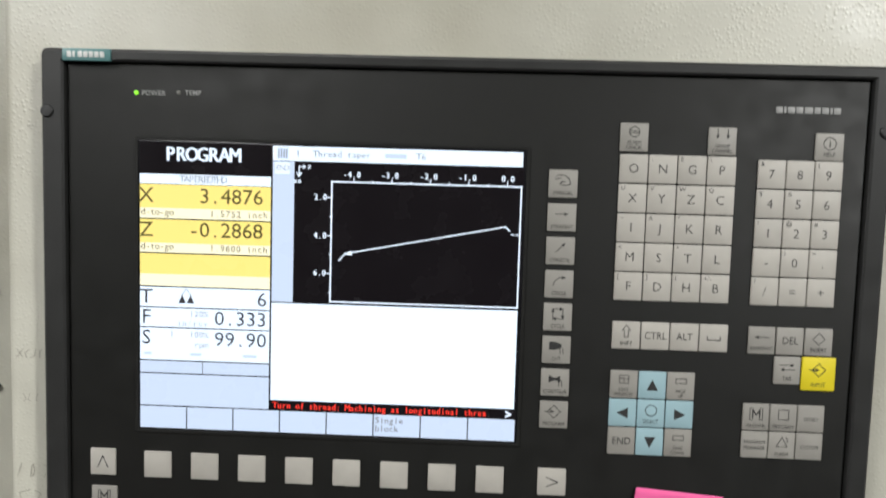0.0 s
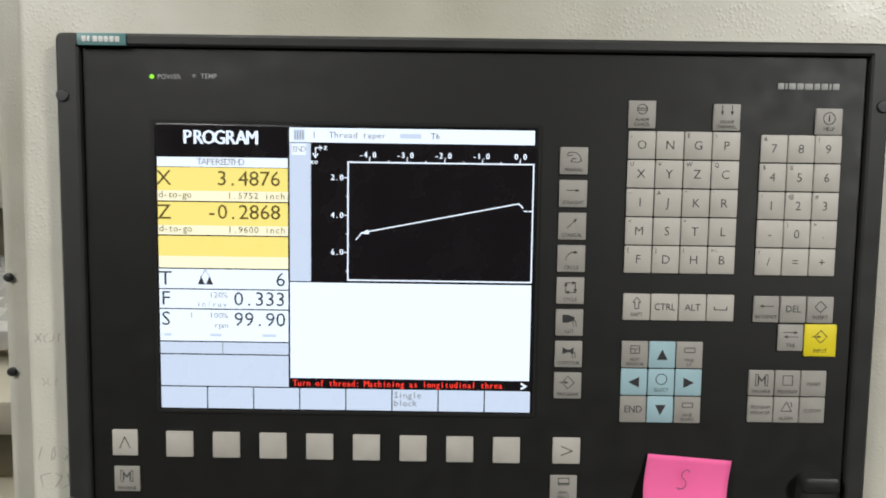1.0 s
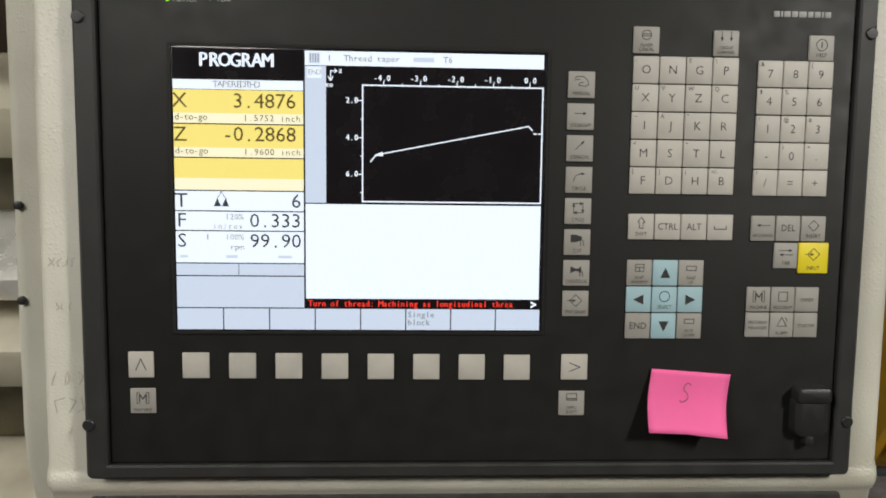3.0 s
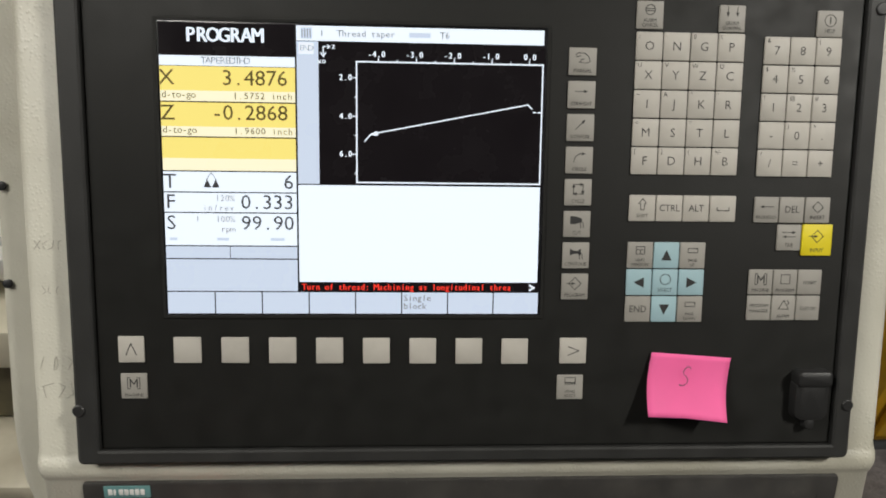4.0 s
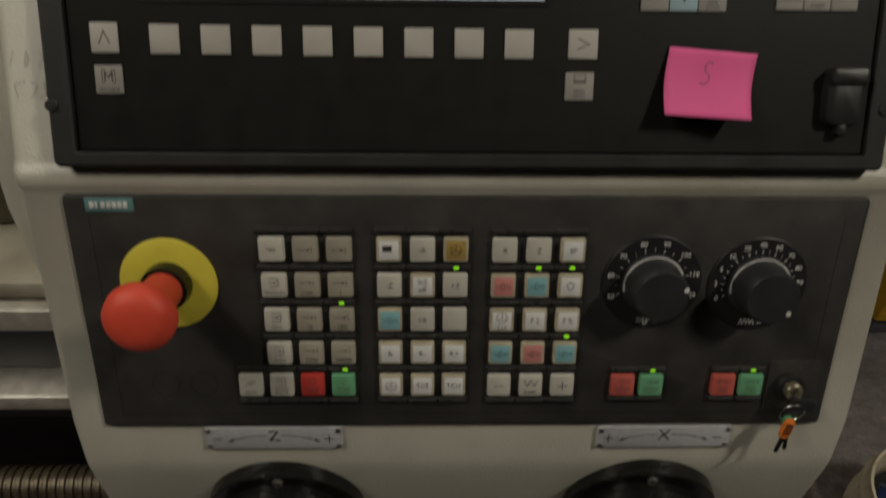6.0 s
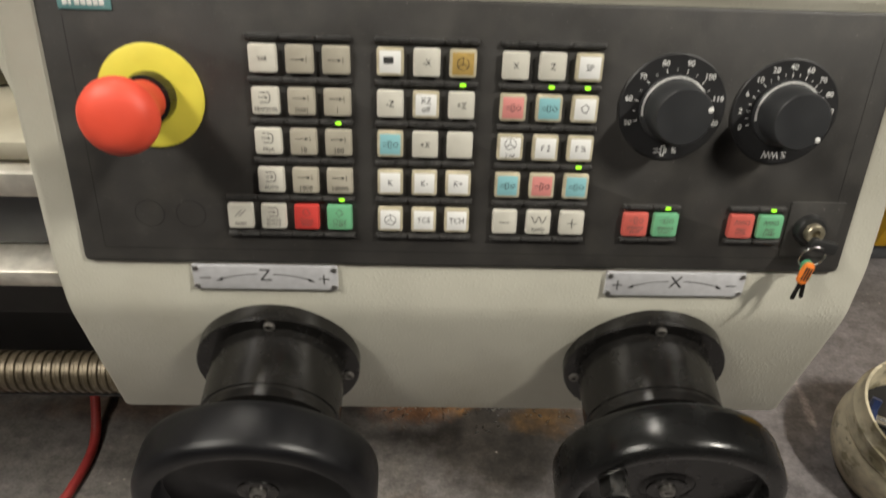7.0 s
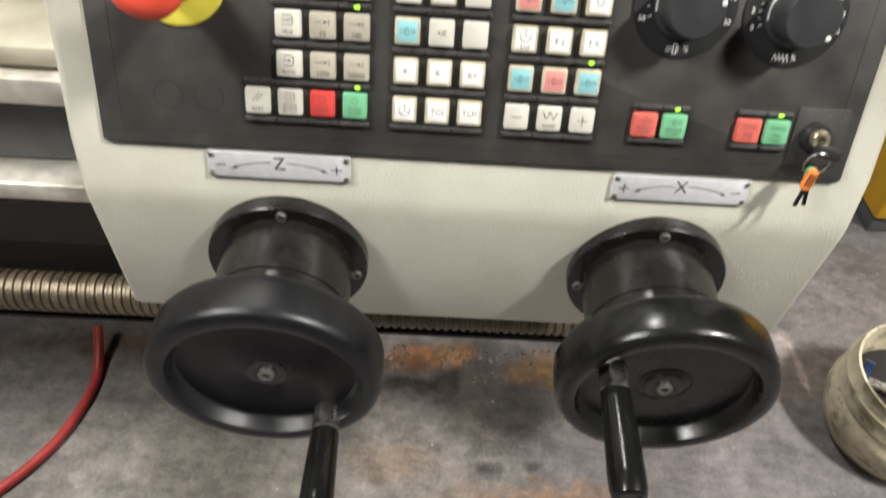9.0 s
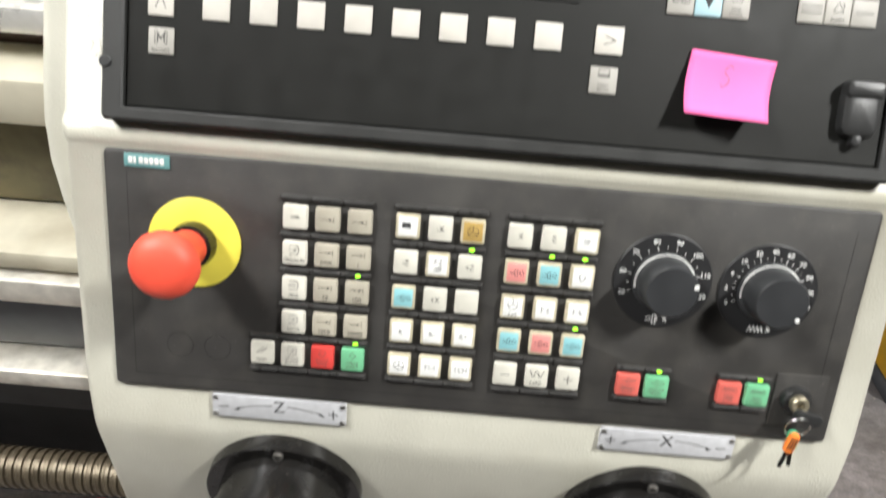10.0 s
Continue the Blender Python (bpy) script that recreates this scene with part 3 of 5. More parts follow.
def skin(name, prof, deep, r=0.007, label=""):
    """A closed sheet-metal body from rows (y, z, left, right), deepened by deep, with rounded upright edges."""
    bm = bmesh.new()
    rows = []
    for y, z, a, b in prof:
        line = [(a, y + deep)]
        line += [(a + r - r * math.cos(radians(q)), y + r - r * math.sin(radians(q))) for q in (0, 18, 36, 54, 72, 90)]
        line += [(b - r + r * math.cos(radians(q)), y + r - r * math.sin(radians(q))) for q in (90, 72, 54, 36, 18, 0)]
        line += [(b, y + deep)]
        rows.append([bm.verts.new((x, yy, z - 0.66)) for x, yy in line])
    for p, q in zip(rows, rows[1:]):
        bridge(bm, p, q)
    bm.faces.new(rows[0])
    bm.faces.new(rows[-1][::-1])
    return part(name, bm, "casing", housing, label)


top = lean(0.010, 1.62)
bend = [(-0.0620 + 0.0085 * (1 - math.cos(radians(a))), 0.7800 + 0.030 * math.sin(radians(a)) ) for a in (0, 8, 16, 24, 32, 40)]
skin("upper_shell", [(*top, XL, XR), (*lean(0.010, 1.1530), XL, XR), (*lean(0.0085, 1.1495), XL, XR), (*lean(0.0070, 1.1465), XL, XR), (*lean(0.0066, 1.1430), XL, XR), (*lean(0.0074, 1.1395), XL, XR), (*lean(0.0092, 1.1360), XL, XR),
                     (*lean(0.0130, 1.1320), XL, XR), (*lean(0.040, 0.962), XL + 0.002, XR + 0.001)] + [(y, z, XL + 0.003, XR) for y, z in bend[::-1]] + [(-0.0620, 0.6640, XL + 0.006, XR - 0.003), (-0.0610, 0.6615, XL + 0.007, XR - 0.004), (-0.0580, 0.6605, XL + 0.008, XR - 0.005)], 0.20)
# the deeper cover along the housing's side
skin("side_cover", [(*lean(0.034, 1.62), -0.303, -0.25), (*lean(0.034, 1.17), -0.302, -0.25), (*lean(0.0345, 1.145), -0.301, -0.25), (*lean(0.036, 1.118), -0.297, -0.25), (*lean(0.0395, 1.09), -0.290, -0.25), (*lean(0.045, 1.06), -0.282, -0.25), (*lean(0.055, 0.99), -0.262, -0.238)], 0.25, 0.010)
part("cover_seam", stroke(bmesh.new(), [(-0.2775, 0.330), (-0.2775, 0.175)], 0.0012, 0.0), "bed_cream", housing, m=pose(0, 0, -0.66) @ PANEL @ pose(0, 0.0325, 0))
for hz in (0.193, 0.128):
    part("cover_screw", lathe(bmesh.new(), [(0.0030, 0.002), (0.0030, -0.002), (0.0018, -0.0025)], 12), "bed_dark", housing, m=pose(0, 0, -0.66) @ PANEL @ pose(-0.2955, 0.034, hz))
rng = random.Random(11)
for cx, cz, n, size in ((-0.2560, 1.291, 5, 0.0045), (-0.2545, 1.262, 3, 0.004), (-0.2530, 1.214, 4, 0.007), (-0.2510, 1.196, 3, 0.008)):
    for q in range(n):
        pts = [(cx + (q - n / 2) * size * 0.8 + rng.uniform(-0.5, 0.5) * size, Z0) for Z0 in (cz - 1.134 + size * 0.6, cz - 1.134 + rng.uniform(-0.4, 0.4) * size, cz - 1.134 - size * 0.6)]
        part("pencil_stroke", stroke(bmesh.new(), pts, 0.00035, 0.0), "pencil", housing, m=pose(0, 0, -0.66) @ PANEL @ pose(0, 0.0097, 0))
part("apron_strip", soft_box(bmesh.new(), (XR - 0.004, -0.02, 0.04), (XR + 0.001, 0.12, 0.14), 0.001), "bed_dark", housing)

# ---------------------------------------------------------------- the operator panel
op = thing("operator_panel", PANEL, "dark grey machine operator panel with a lit screen and keypad", "control panel")


def Z(z):
    return z - 1.134


part("back_plate", slab(bmesh.new(), -0.2385, Z(1.1515), 0.268, Z(1.481), 0.004, 0.02, 0.003, 0.001), "groove", op)
part("face_plate", slab(bmesh.new(), -0.2245, Z(1.1607), 0.2558, Z(1.4735), 0.0, 0.006, 0.001, 0.0006), "face", op)
part("border", ring(bmesh.new(), (-0.2395, Z(1.1505), 0.269, Z(1.482)), (-0.2255, Z(1.1597), 0.2568, Z(1.4745)), -0.0035, 0.015, 0.004, 0.002), "frame", op)

KEYFACE = -0.0012


def key(x0, z1, x1, z0, mat="key", label=""):
    return part("key", slab(bmesh.new(), x0, Z(z0), x1, Z(z1), KEYFACE, 0.001, 0.0006, 0.0004, 2), mat, op, label)


def legend(k, bm, mat="ink"):
    return part("legend", bm, mat, k)


LY = KEYFACE - 0.0001

# letter block
for r, line in enumerate(("ONGP", "XYZC", "IJKR", "MSTL", "FDHB")):
    for c, ch in enumerate(line):
        x0, z1 = 0.1113 + c * 0.01732, 1.4275 - r * 0.01768
        k = key(x0, z1, x0 + 0.0166, z1 - 0.0170)
        bm = text(bmesh.new(), ch, x0 + 0.0083, Z(z1 - 0.0086), 0.0078, LY, bold=-0.008)
        sup = {"O": ";", "N": ":", "P": "\\", "X": "U", "Y": "V", "Z": "W", "C": "Q", "G": "E", "I": "~", "J": "A", "K": "\"", "R": "'", "M": "<", "T": "*", "F": "[", "D": "]", "H": "(", "B": "+/-"}.get(ch, "")
        if sup:
            text(bm, sup, x0 + 0.0012, Z(z1 - 0.0025), 0.0038, LY, "LEFT")
        legend(k, bm)
# number block
for r, line in enumerate(("789", "456", "123", "-0.", "/=+")):
    for c, ch in enumerate(line):
        x0, z1 = 0.1930 + c * 0.01667, 1.4262 - r * 0.01750
        k = key(x0, z1, x0 + 0.0160, z1 - 0.0168)
        bm = text(bmesh.new(), ch, x0 + 0.0078, Z(z1 - 0.0086), 0.0078, LY, bold=-0.008)
        sup = {"7": "&", "9": "(", "4": "$", "5": "%", "1": "!", "2": "@", "3": "#", "0": ")", ".": ">", "/": "?"}.get(ch)
        if sup:
            text(bm, sup, x0 + 0.0012, Z(z1 - 0.0025), 0.0038, LY, "LEFT")
        legend(k, bm)


def wordkey(x0, z1, w, h, words, mat="key_dark", size=0.0036, low=0.0035, draw=None, pitch=0.0036):
    k = key(x0, z1, x0 + w, z1 - h, mat)
    bm = bmesh.new()
    for i, wd in enumerate(words[::-1]):
        two = len(words) > 1 and draw
        text(bm, wd, x0 + w / 2, Z(z1 - h + (0.0023 + i * 0.0029 if two else low + i * pitch)), size * (0.84 if two else 1), LY, stretch=0.86)
    if draw:
        draw(bm, x0 + w / 2, Z(z1 - h * (0.31 if len(words) > 1 else 0.38)))
    legend(k, bm)
    return k


LW = 0.00045


def d_line(pts):
    return lambda bm, x, z: stroke(bm, [(x + a, z + b) for a, b in pts], LW, LY)


def d_arrow(dx, dz, shaft=0.0045, curve=False):
    def go(bm, x, z):
        n = math.hypot(dx, dz)
        ux, uz = dx / n, dz / n
        stroke(bm, [(x - ux * shaft, z - uz * shaft), (x + ux * shaft * 0.6, z + uz * shaft * 0.6)], LW, LY)
        tx, tz = x + ux * shaft, z + uz * shaft
        fill(bm, [(tx, tz), (tx - ux * 0.0026 - uz * 0.001, tz - uz * 0.0026 + ux * 0.001), (tx - ux * 0.0026 + uz * 0.001, tz - uz * 0.0026 - ux * 0.001)], LY)
    return go


def d_ring(r, bar=False):
    def go(bm, x, z):
        stroke(bm, circle_points(x, z, r, 20), LW, LY, closed=True)
        if bar:
            stroke(bm, [(x - r, z + 0.0006), (x + r, z + 0.0006)], LW, LY)
            stroke(bm, [(x - r, z - 0.0006), (x + r, z - 0.0006)], LW, LY)
    return go


def d_box(w, h, extra=()):
    def go(bm, x, z):
        stroke(bm, [(x - w, z - h), (x + w, z - h), (x + w, z + h), (x - w, z + h)], LW, LY, closed=True)
        for pts in extra:
            stroke(bm, [(x + a, z + b) for a, b in pts], LW, LY)
    return go


def d_diamond(r, arrow=False):
    def go(bm, x, z):
        stroke(bm, [(x, z + r), (x + r, z), (x, z - r), (x - r, z)], LW, LY, closed=True)
        if arrow:
            d_arrow(1, 0, 0.003)(bm, x - 0.0025, z)
    return go


def d_tri(r):
    def go(bm, x, z):
        stroke(bm, [(x, z + r), (x + r, z - r * 0.8), (x - r, z - r * 0.8)], LW, LY, closed=True)
        stroke(bm, circle_points(x + r * 0.4, z + r * 0.4, r * 0.6, 6, -30, 60), LW, LY)
    return go


def d_uparrow(bm, x, z):
    stroke(bm, [(x, z + 0.0042), (x + 0.0025, z + 0.001), (x + 0.0012, z + 0.001), (x + 0.0012, z - 0.003), (x - 0.0012, z - 0.003), (x - 0.0012, z + 0.001), (x - 0.0025, z + 0.001)], LW, LY, closed=True)


def d_tool(kind):
    def go(bm, x, z):
        if kind == "cut":
            fill(bm, [(x - 0.0045, z + 0.003), (x - 0.001, z + 0.003), (x + 0.003, z + 0.0015), (x + 0.003, z - 0.0005), (x - 0.001, z - 0.002), (x - 0.0045, z - 0.002)], LY)
        else:
            fill(bm, [(x - 0.004, z + 0.0025), (x - 0.001, z + 0.001), (x + 0.001, z + 0.001), (x + 0.003, z + 0.0025), (x + 0.003, z - 0.002), (x + 0.001, z - 0.0008), (x - 0.001, z - 0.0008), (x - 0.004, z - 0.002)], LY)
        for a in (0.002, 0.0038):
            stroke(bm, [(x + a, z - 0.001), (x + a + 0.0004, z - 0.0042)], LW, LY)
            stroke(bm, [(x + a, z - 0.001), (x + a - 0.001, z - 0.0002)], LW, LY)
    return go


def d_cycle(bm, x, z):
    for a in range(4):
        c, q = math.cos(radians(90 * a)), math.sin(radians(90 * a))
        stroke(bm, [(x + c * u - q * v, z + q * u + c * v) for u, v in ((-0.0034, 0.0030), (0.0012, 0.0030))], LW, LY)
        fill(bm, [(x + c * u - q * v, z + q * u + c * v) for u, v in ((0.0034, 0.0030), (0.0010, 0.0041), (0.0010, 0.0019))], LY)


def d_fist(bm, x, z):
    stroke(bm, [(x - 0.0045, z + 0.002), (x - 0.003, z + 0.0032), (x + 0.001, z + 0.003), (x + 0.0035, z + 0.001), (x + 0.0045, z - 0.002), (x + 0.002, z - 0.003), (x - 0.002, z - 0.0025), (x - 0.001, z - 0.0008), (x + 0.001, z - 0.0006)], LW, LY)
    stroke(bm, [(x - 0.0045, z + 0.0008), (x - 0.0015, z + 0.0014)], LW, LY)


wordkey(0.1107, 1.4460, 0.0167, 0.0168, ("ALARM", "CANCEL"), draw=d_ring(0.0030, True))
wordkey(0.1628, 1.4446, 0.0164, 0.0162, ("GROUP", "CHANNEL"), draw=lambda bm, x, z: (d_arrow(0, -1, 0.003)(bm, x - 0.003, z + 0.001), d_arrow(0, -1, 0.003)(bm, x + 0.003, z + 0.001)))
wordkey(0.2255, 1.4427, 0.0163, 0.0160, ("HELP",), draw=lambda bm, x, z: (d_ring(0.0036)(bm, x, z), text(bm, "i", x, z, 0.006, LY, bold=0.02)))
for i, (words, draw) in enumerate(((("SHIFT",), d_uparrow), ((), None), ((), None), ((), d_line([(-0.0035, 0.0008), (-0.0035, -0.0012), (0.0035, -0.0012), (0.0035, 0.0008)])))):
    x0 = 0.1115 + i * 0.01752
    k = wordkey(x0, 1.3267, 0.0168, 0.0167, words, "key", draw=draw if i == 0 else None)
    if i in (1, 2):
        legend(k, text(bmesh.new(), ("CTRL", "ALT")[i - 1], x0 + 0.0084, Z(1.3184), 0.0062, LY, stretch=0.9))
    if i == 3:
        legend(k, stroke(bmesh.new(), [(x0 + 0.0045, Z(1.3190)), (x0 + 0.0045, Z(1.3172)), (x0 + 0.0123, Z(1.3172)), (x0 + 0.0123, Z(1.3190))], 0.0006, LY))
wordkey(0.1933, 1.3263, 0.0158, 0.0166, ("BACKSPACE",), size=0.0029, draw=d_arrow(-1, 0))
k = wordkey(0.2100, 1.3263, 0.0160, 0.0166, ())
legend(k, text(bmesh.new(), "DEL", 0.2180, Z(1.3182), 0.0062, LY, stretch=0.9))
wordkey(0.2269, 1.3263, 0.0163, 0.0166, ("INSERT",), draw=d_diamond(0.0036))
wordkey(0.2096, 1.3085, 0.0157, 0.0168, ("TAB",), draw=lambda bm, x, z: (d_arrow(1, 0)(bm, x, z + 0.0014), d_arrow(-1, 0)(bm, x, z - 0.0014)))
wordkey(0.2262, 1.3088, 0.0200, 0.0204, ("INPUT",), "key_yellow", draw=d_diamond(0.004, True))
# arrow block
for r in range(3):
    for c in range(3):
        x0, z1 = 0.1117 + c * 0.01722, 1.2965 - r * 0.01768
        blue = r == 1 or c == 1
        words, draw, tri = {(0, 0): (("NEXT", "WINDOW"), d_box(0.0028, 0.0024, [[(-0.0028, 0.0004), (0.0028, 0.0004)], [(0, 0.0004), (0, -0.0024)]]), None),
                            (0, 2): (("PAGE", "UP"), d_box(0.0032, 0.0014), None), (2, 2): (("PAGE", "DOWN"), d_box(0.0032, 0.0014), None),
                            (1, 1): (("SELECT",), d_ring(0.0034), None), (0, 1): ((), None, (0, 1)), (2, 1): ((), None, (0, -1)),
                            (1, 0): ((), None, (-1, 0)), (1, 2): ((), None, (1, 0)), (2, 0): ((), None, None)}[(r, c)]
        k = wordkey(x0, z1, 0.0165, 0.0169, words, "key_blue" if blue else "key_dark", size=0.0034, draw=draw)
        if tri:
            cx, cz, (dx, dz) = x0 + 0.00825, Z(z1 - 0.0085), tri
            legend(k, fill(bmesh.new(), [(cx + dx * 0.0036, cz + dz * 0.0036), (cx - dx * 0.0032 - dz * 0.0034, cz - dz * 0.0032 + dx * 0.0034), (cx - dx * 0.0032 + dz * 0.0034, cz - dz * 0.0032 - dx * 0.0034)], LY))
        if (r, c) == (2, 0):
            legend(k, text(bmesh.new(), "END", x0 + 0.00825, Z(z1 - 0.0085), 0.0064, LY, stretch=0.9))
# area keys
AREA = ((("MACHINE",), "m"), (("PROGRAM",), "p"), (("OFFSET",), None), (("PROGRAM", "MANAGER"), None), (("ALARM",), "a"), (("CUSTOM",), None))


def d_mframe(bm, x, z):
    stroke(bm, [(x - 0.0021, z - 0.0024), (x - 0.0021, z + 0.0024), (x, z - 0.0006), (x + 0.0021, z + 0.0024), (x + 0.0021, z - 0.0024)], 0.0008, LY)
    for s in (-1, 1):
        stroke(bm, [(x + s * 0.0022, z + 0.0036), (x + s * 0.0038, z + 0.0036), (x + s * 0.0038, z - 0.0036), (x + s * 0.0022, z - 0.0036)], LW, LY)


for i, (words, kind) in enumerate(AREA):
    x0, z1 = 0.1927 + (i % 3) * 0.01645, 1.2790 - (i // 3) * 0.0172
    draw = {"m": d_mframe, "p": d_box(0.003, 0.003), "a": d_tri(0.0033)}.get(kind)
    wordkey(x0, z1, 0.0158, 0.0164, words, size=0.0031, low=0.0028 if draw else 0.0078 - 0.0016 * (len(words) - 1), draw=draw)
# column beside the screen
COLUMN = ((("MANUAL",), d_fist), (("STRAIGHT",), d_arrow(1, 0, 0.004)), (("CONICAL",), d_arrow(1, 1, 0.0042)),
          (("CIRCLE",), lambda bm, x, z: (stroke(bm, circle_points(x + 0.0015, z - 0.003, 0.005, 8, 90, 180), LW, LY), d_arrow(1, 0, 0.002)(bm, x + 0.002, z + 0.002))),
          (("CYCLE",), d_cycle), (("CUT",), d_tool("cut")), (("CONTOUR",), d_tool("contour")), (("PROGRAM",), d_diamond(0.004, True)))
for i, (words, draw) in enumerate(COLUMN):
    z1 = 1.4172 - i * 0.02020
    wordkey(0.0695, z1, 0.0172, 0.0168, words, size=0.0033, low=0.0028, draw=draw)
# soft keys and the keys at their ends
for i in range(8):
    x0 = -0.1772 + i * 0.02984
    key(x0, 1.2340 - i * 0.00015, x0 + 0.0172, 1.2173 - i * 0.00015)
k = key(-0.2115, 1.2346, -0.1955, 1.2177)
legend(k, stroke(bmesh.new(), [(-0.2067, Z(1.2228)), (-0.2035, Z(1.2300)), (-0.2003, Z(1.2228))], 0.0006, LY))
k = key(0.0698, 1.2334, 0.0873, 1.2164)
legend(k, stroke(bmesh.new(), [(0.0753, Z(1.2278)), (0.0823, Z(1.2249)), (0.0753, Z(1.2220))], 0.0006, LY))
wordkey(-0.2108, 1.2105, 0.0162, 0.0164, ("MACHINE",), size=0.0031, low=0.0022, draw=d_mframe)
wordkey(0.0687, 1.2086, 0.0172, 0.0164, ("MENU", "SELECT"), size=0.0033, low=0.0022, draw=lambda bm, x, z: (d_box(0.0034, 0.0022)(bm, x, z + 0.0012), stroke(bm, [(x - 0.003, z), (x + 0.003, z)], 0.0008, LY)))
# indicator lamps and prints
part("power_lamp", slab(bmesh.new(), -0.1832, Z(1.4553), -0.1806, Z(1.4579), -0.0006, 0.001, 0.0012, 0.0003), "led", op, "lit green indicator lamp")
part("temperature_lamp", slab(bmesh.new(), -0.1571, Z(1.4560), -0.1545, Z(1.4584), -0.0006, 0.001, 0.0012, 0.0003), "led_off", op)
bm = text(bmesh.new(), "POWER", -0.1786, Z(1.4565), 0.0042, -0.0002, "LEFT", bold=0.01)
text(bm, "TEMP", -0.1520, Z(1.4571), 0.0042, -0.0002, "LEFT", bold=0.01)
part("lamp_print", bm, "grey_ink", op)
bm = bmesh.new()
x = 0.2016
for w in (4, 1.4, 4.4, 4.2, 5.2, 3.8, 4.2, 1.4, 4.2):
    slab(bm, x, Z(1.4540), x + w * 0.00095, Z(1.4577), -0.0003, 0.0005, 0.0003, 0.0001, 1)
    x += w * 0.00095 + 0.0008
part("maker_print", bm, "grey_ink", op, "pale grey maker mark")


def badge(parent, x0, z0, x1, z1, y):
    b = part("badge", slab(bmesh.new(), x0, z0, x1, z1, y - 0.0008, y + 0.001, 0.0005, 0.0003, 2), "teal", parent, "small teal maker badge with pale bars")
    bm = bmesh.new()
    h, n = z1 - z0, 7
    for i in range(n):
        a = x0 + 0.003 + i * (x1 - x0 - 0.006) / n
        slab(bm, a, z0 + h * 0.27, a + (x1 - x0 - 0.006) / n * (0.45 if i == 1 else 0.8), z1 - h * 0.25, y - 0.0011, y - 0.0006, 0.0003, 0.0001, 1)
    part("badge_bars", bm, "white_ink", b)


badge(op, -0.2252, Z(1.4742), -0.1957, Z(1.4815), -0.0036)
# border screws
for sx, sz in ((-0.2352, 1.4440), (-0.2366, 1.1870), (0.2646, 1.4440), (0.2646, 1.1880)):
    part("border_screw", lathe(bmesh.new(), [(0.0001, -0.0048), (0.0032, -0.0047), (0.0039, -0.0041), (0.0039, 0.004)], 20), "rubber", op, m=pose(sx, 0, Z(sz)))
# socket cover
bm = bmesh.new()
slab(bm, 0.2262, Z(1.1775), 0.2508, Z(1.2085), -0.0070, 0.002, 0.0075, 0.004, 6)
slab(bm, 0.2268, Z(1.2015), 0.2512, Z(1.2125), -0.0090, 0.002, 0.0035, 0.003, 4)
slab(bm, 0.2350, Z(1.1715), 0.2420, Z(1.1800), -0.0060, 0.002, 0.003, 0.002, 3)
part("socket_cover", bm, "rubber", op, "black rubber socket cover")

# the display: a 640 x 480 grid of lit fields
SX0, SZ0, SW, SH = -0.1797, 1.4272, 0.2345, 0.1778


def su(u):
    return SX0 + u / 640 * SW


def sv(v):
    return Z(SZ0 - v / 480 * SH)


display = part("display", slab(bmesh.new(), su(-4), sv(484), su(644), sv(-4), -0.0004, 0.002, 0.001, 0.0003), "glass_black", op, "lit colour screen showing a machining program")
part("display_rim", ring(bmesh.new(), (su(-9), sv(489), su(649), sv(-9)), (su(-3), sv(483), su(643), sv(-3)), -0.0009, 0.001, 0.0015, 0.0004), "face", display)
FY = -0.0006


def field(name, u0, v0, u1, v1, mat, lay=0):
    y = FY - lay * 0.0001
    return part(name, fill(bmesh.new(), [(su(u0), sv(v1)), (su(u1), sv(v1)), (su(u1), sv(v0)), (su(u0), sv(v0))], y), mat, display)


field("header_field", 0, 0, 221, 51, "s_black")
field("name_field", 0, 52, 221, 68, "s_white")
for v0, v1, v2 in ((69, 108, 125), (127, 166, 182), (184, 218, 238)):
    field("axis_field", 0, v0, 221, v1, "s_yellow")
    field("rest_field", 0, v1, 221, v2, "s_cream")
for v0, v1 in ((240, 273), (275, 307), (309, 363)):
    field("status_field", 0, v0, 221, v1, "s_white")
field("message_field", 0, 365, 107, 385, "s_blue")
field("message_field", 108, 365, 221, 385, "s_blue")
field("empty_field", 0, 387, 221, 441, "s_blue")
for i in range(8):
    field("soft_key_field", i * 80 + (1 if i else 0), 443, i * 80 + 79, 480, "s_blue")
field("title_field", 224, 1, 637, 25, "s_white")
field("side_field", 224, 26, 260, 258, "s_blue")
field("graph_field", 260, 26, 640, 258, "s_black")
field("list_field", 224, 260, 637, 425, "s_white")
field("hint_field", 226, 426, 640, 442, "s_black")
field("icon_field", 231, 4, 250, 22, "s_blue", 1)
for q in range(4):
    field("icon_line", 233 + q * 4.4, 6, 234.4 + q * 4.4, 20, "s_grey", 2)
field("icon_field", 228, 28, 252, 46, "s_white", 1)
TY = FY - 0.0003


def plot(pts, w=1.0, closed=False, name="graph_line"):
    part(name, stroke(bmesh.new(), [(su(a), sv(b)) for a, b in pts], w * 3.0 / 640 * SW, TY, closed=closed), "s_white", display)


def typed(name, rows, mat):
    """Screen writing with every character on its own equal step, from the left or to the right."""
    for words, u, v, size, step, align in rows:
        bm = bmesh.new()
        u0 = u if align == "LEFT" else u - step * len(words)
        for i, ch in enumerate(words):
            if ch != " ":
                text(bm, ch, su(u0 + step * (i + 0.5)), sv(v), size / 480 * SH, TY, "CENTER", 1.0 if ch in "mMwW." else 1.12 if ch in "1IitlrT" else 1.05)
        part(name, bm, mat, display)


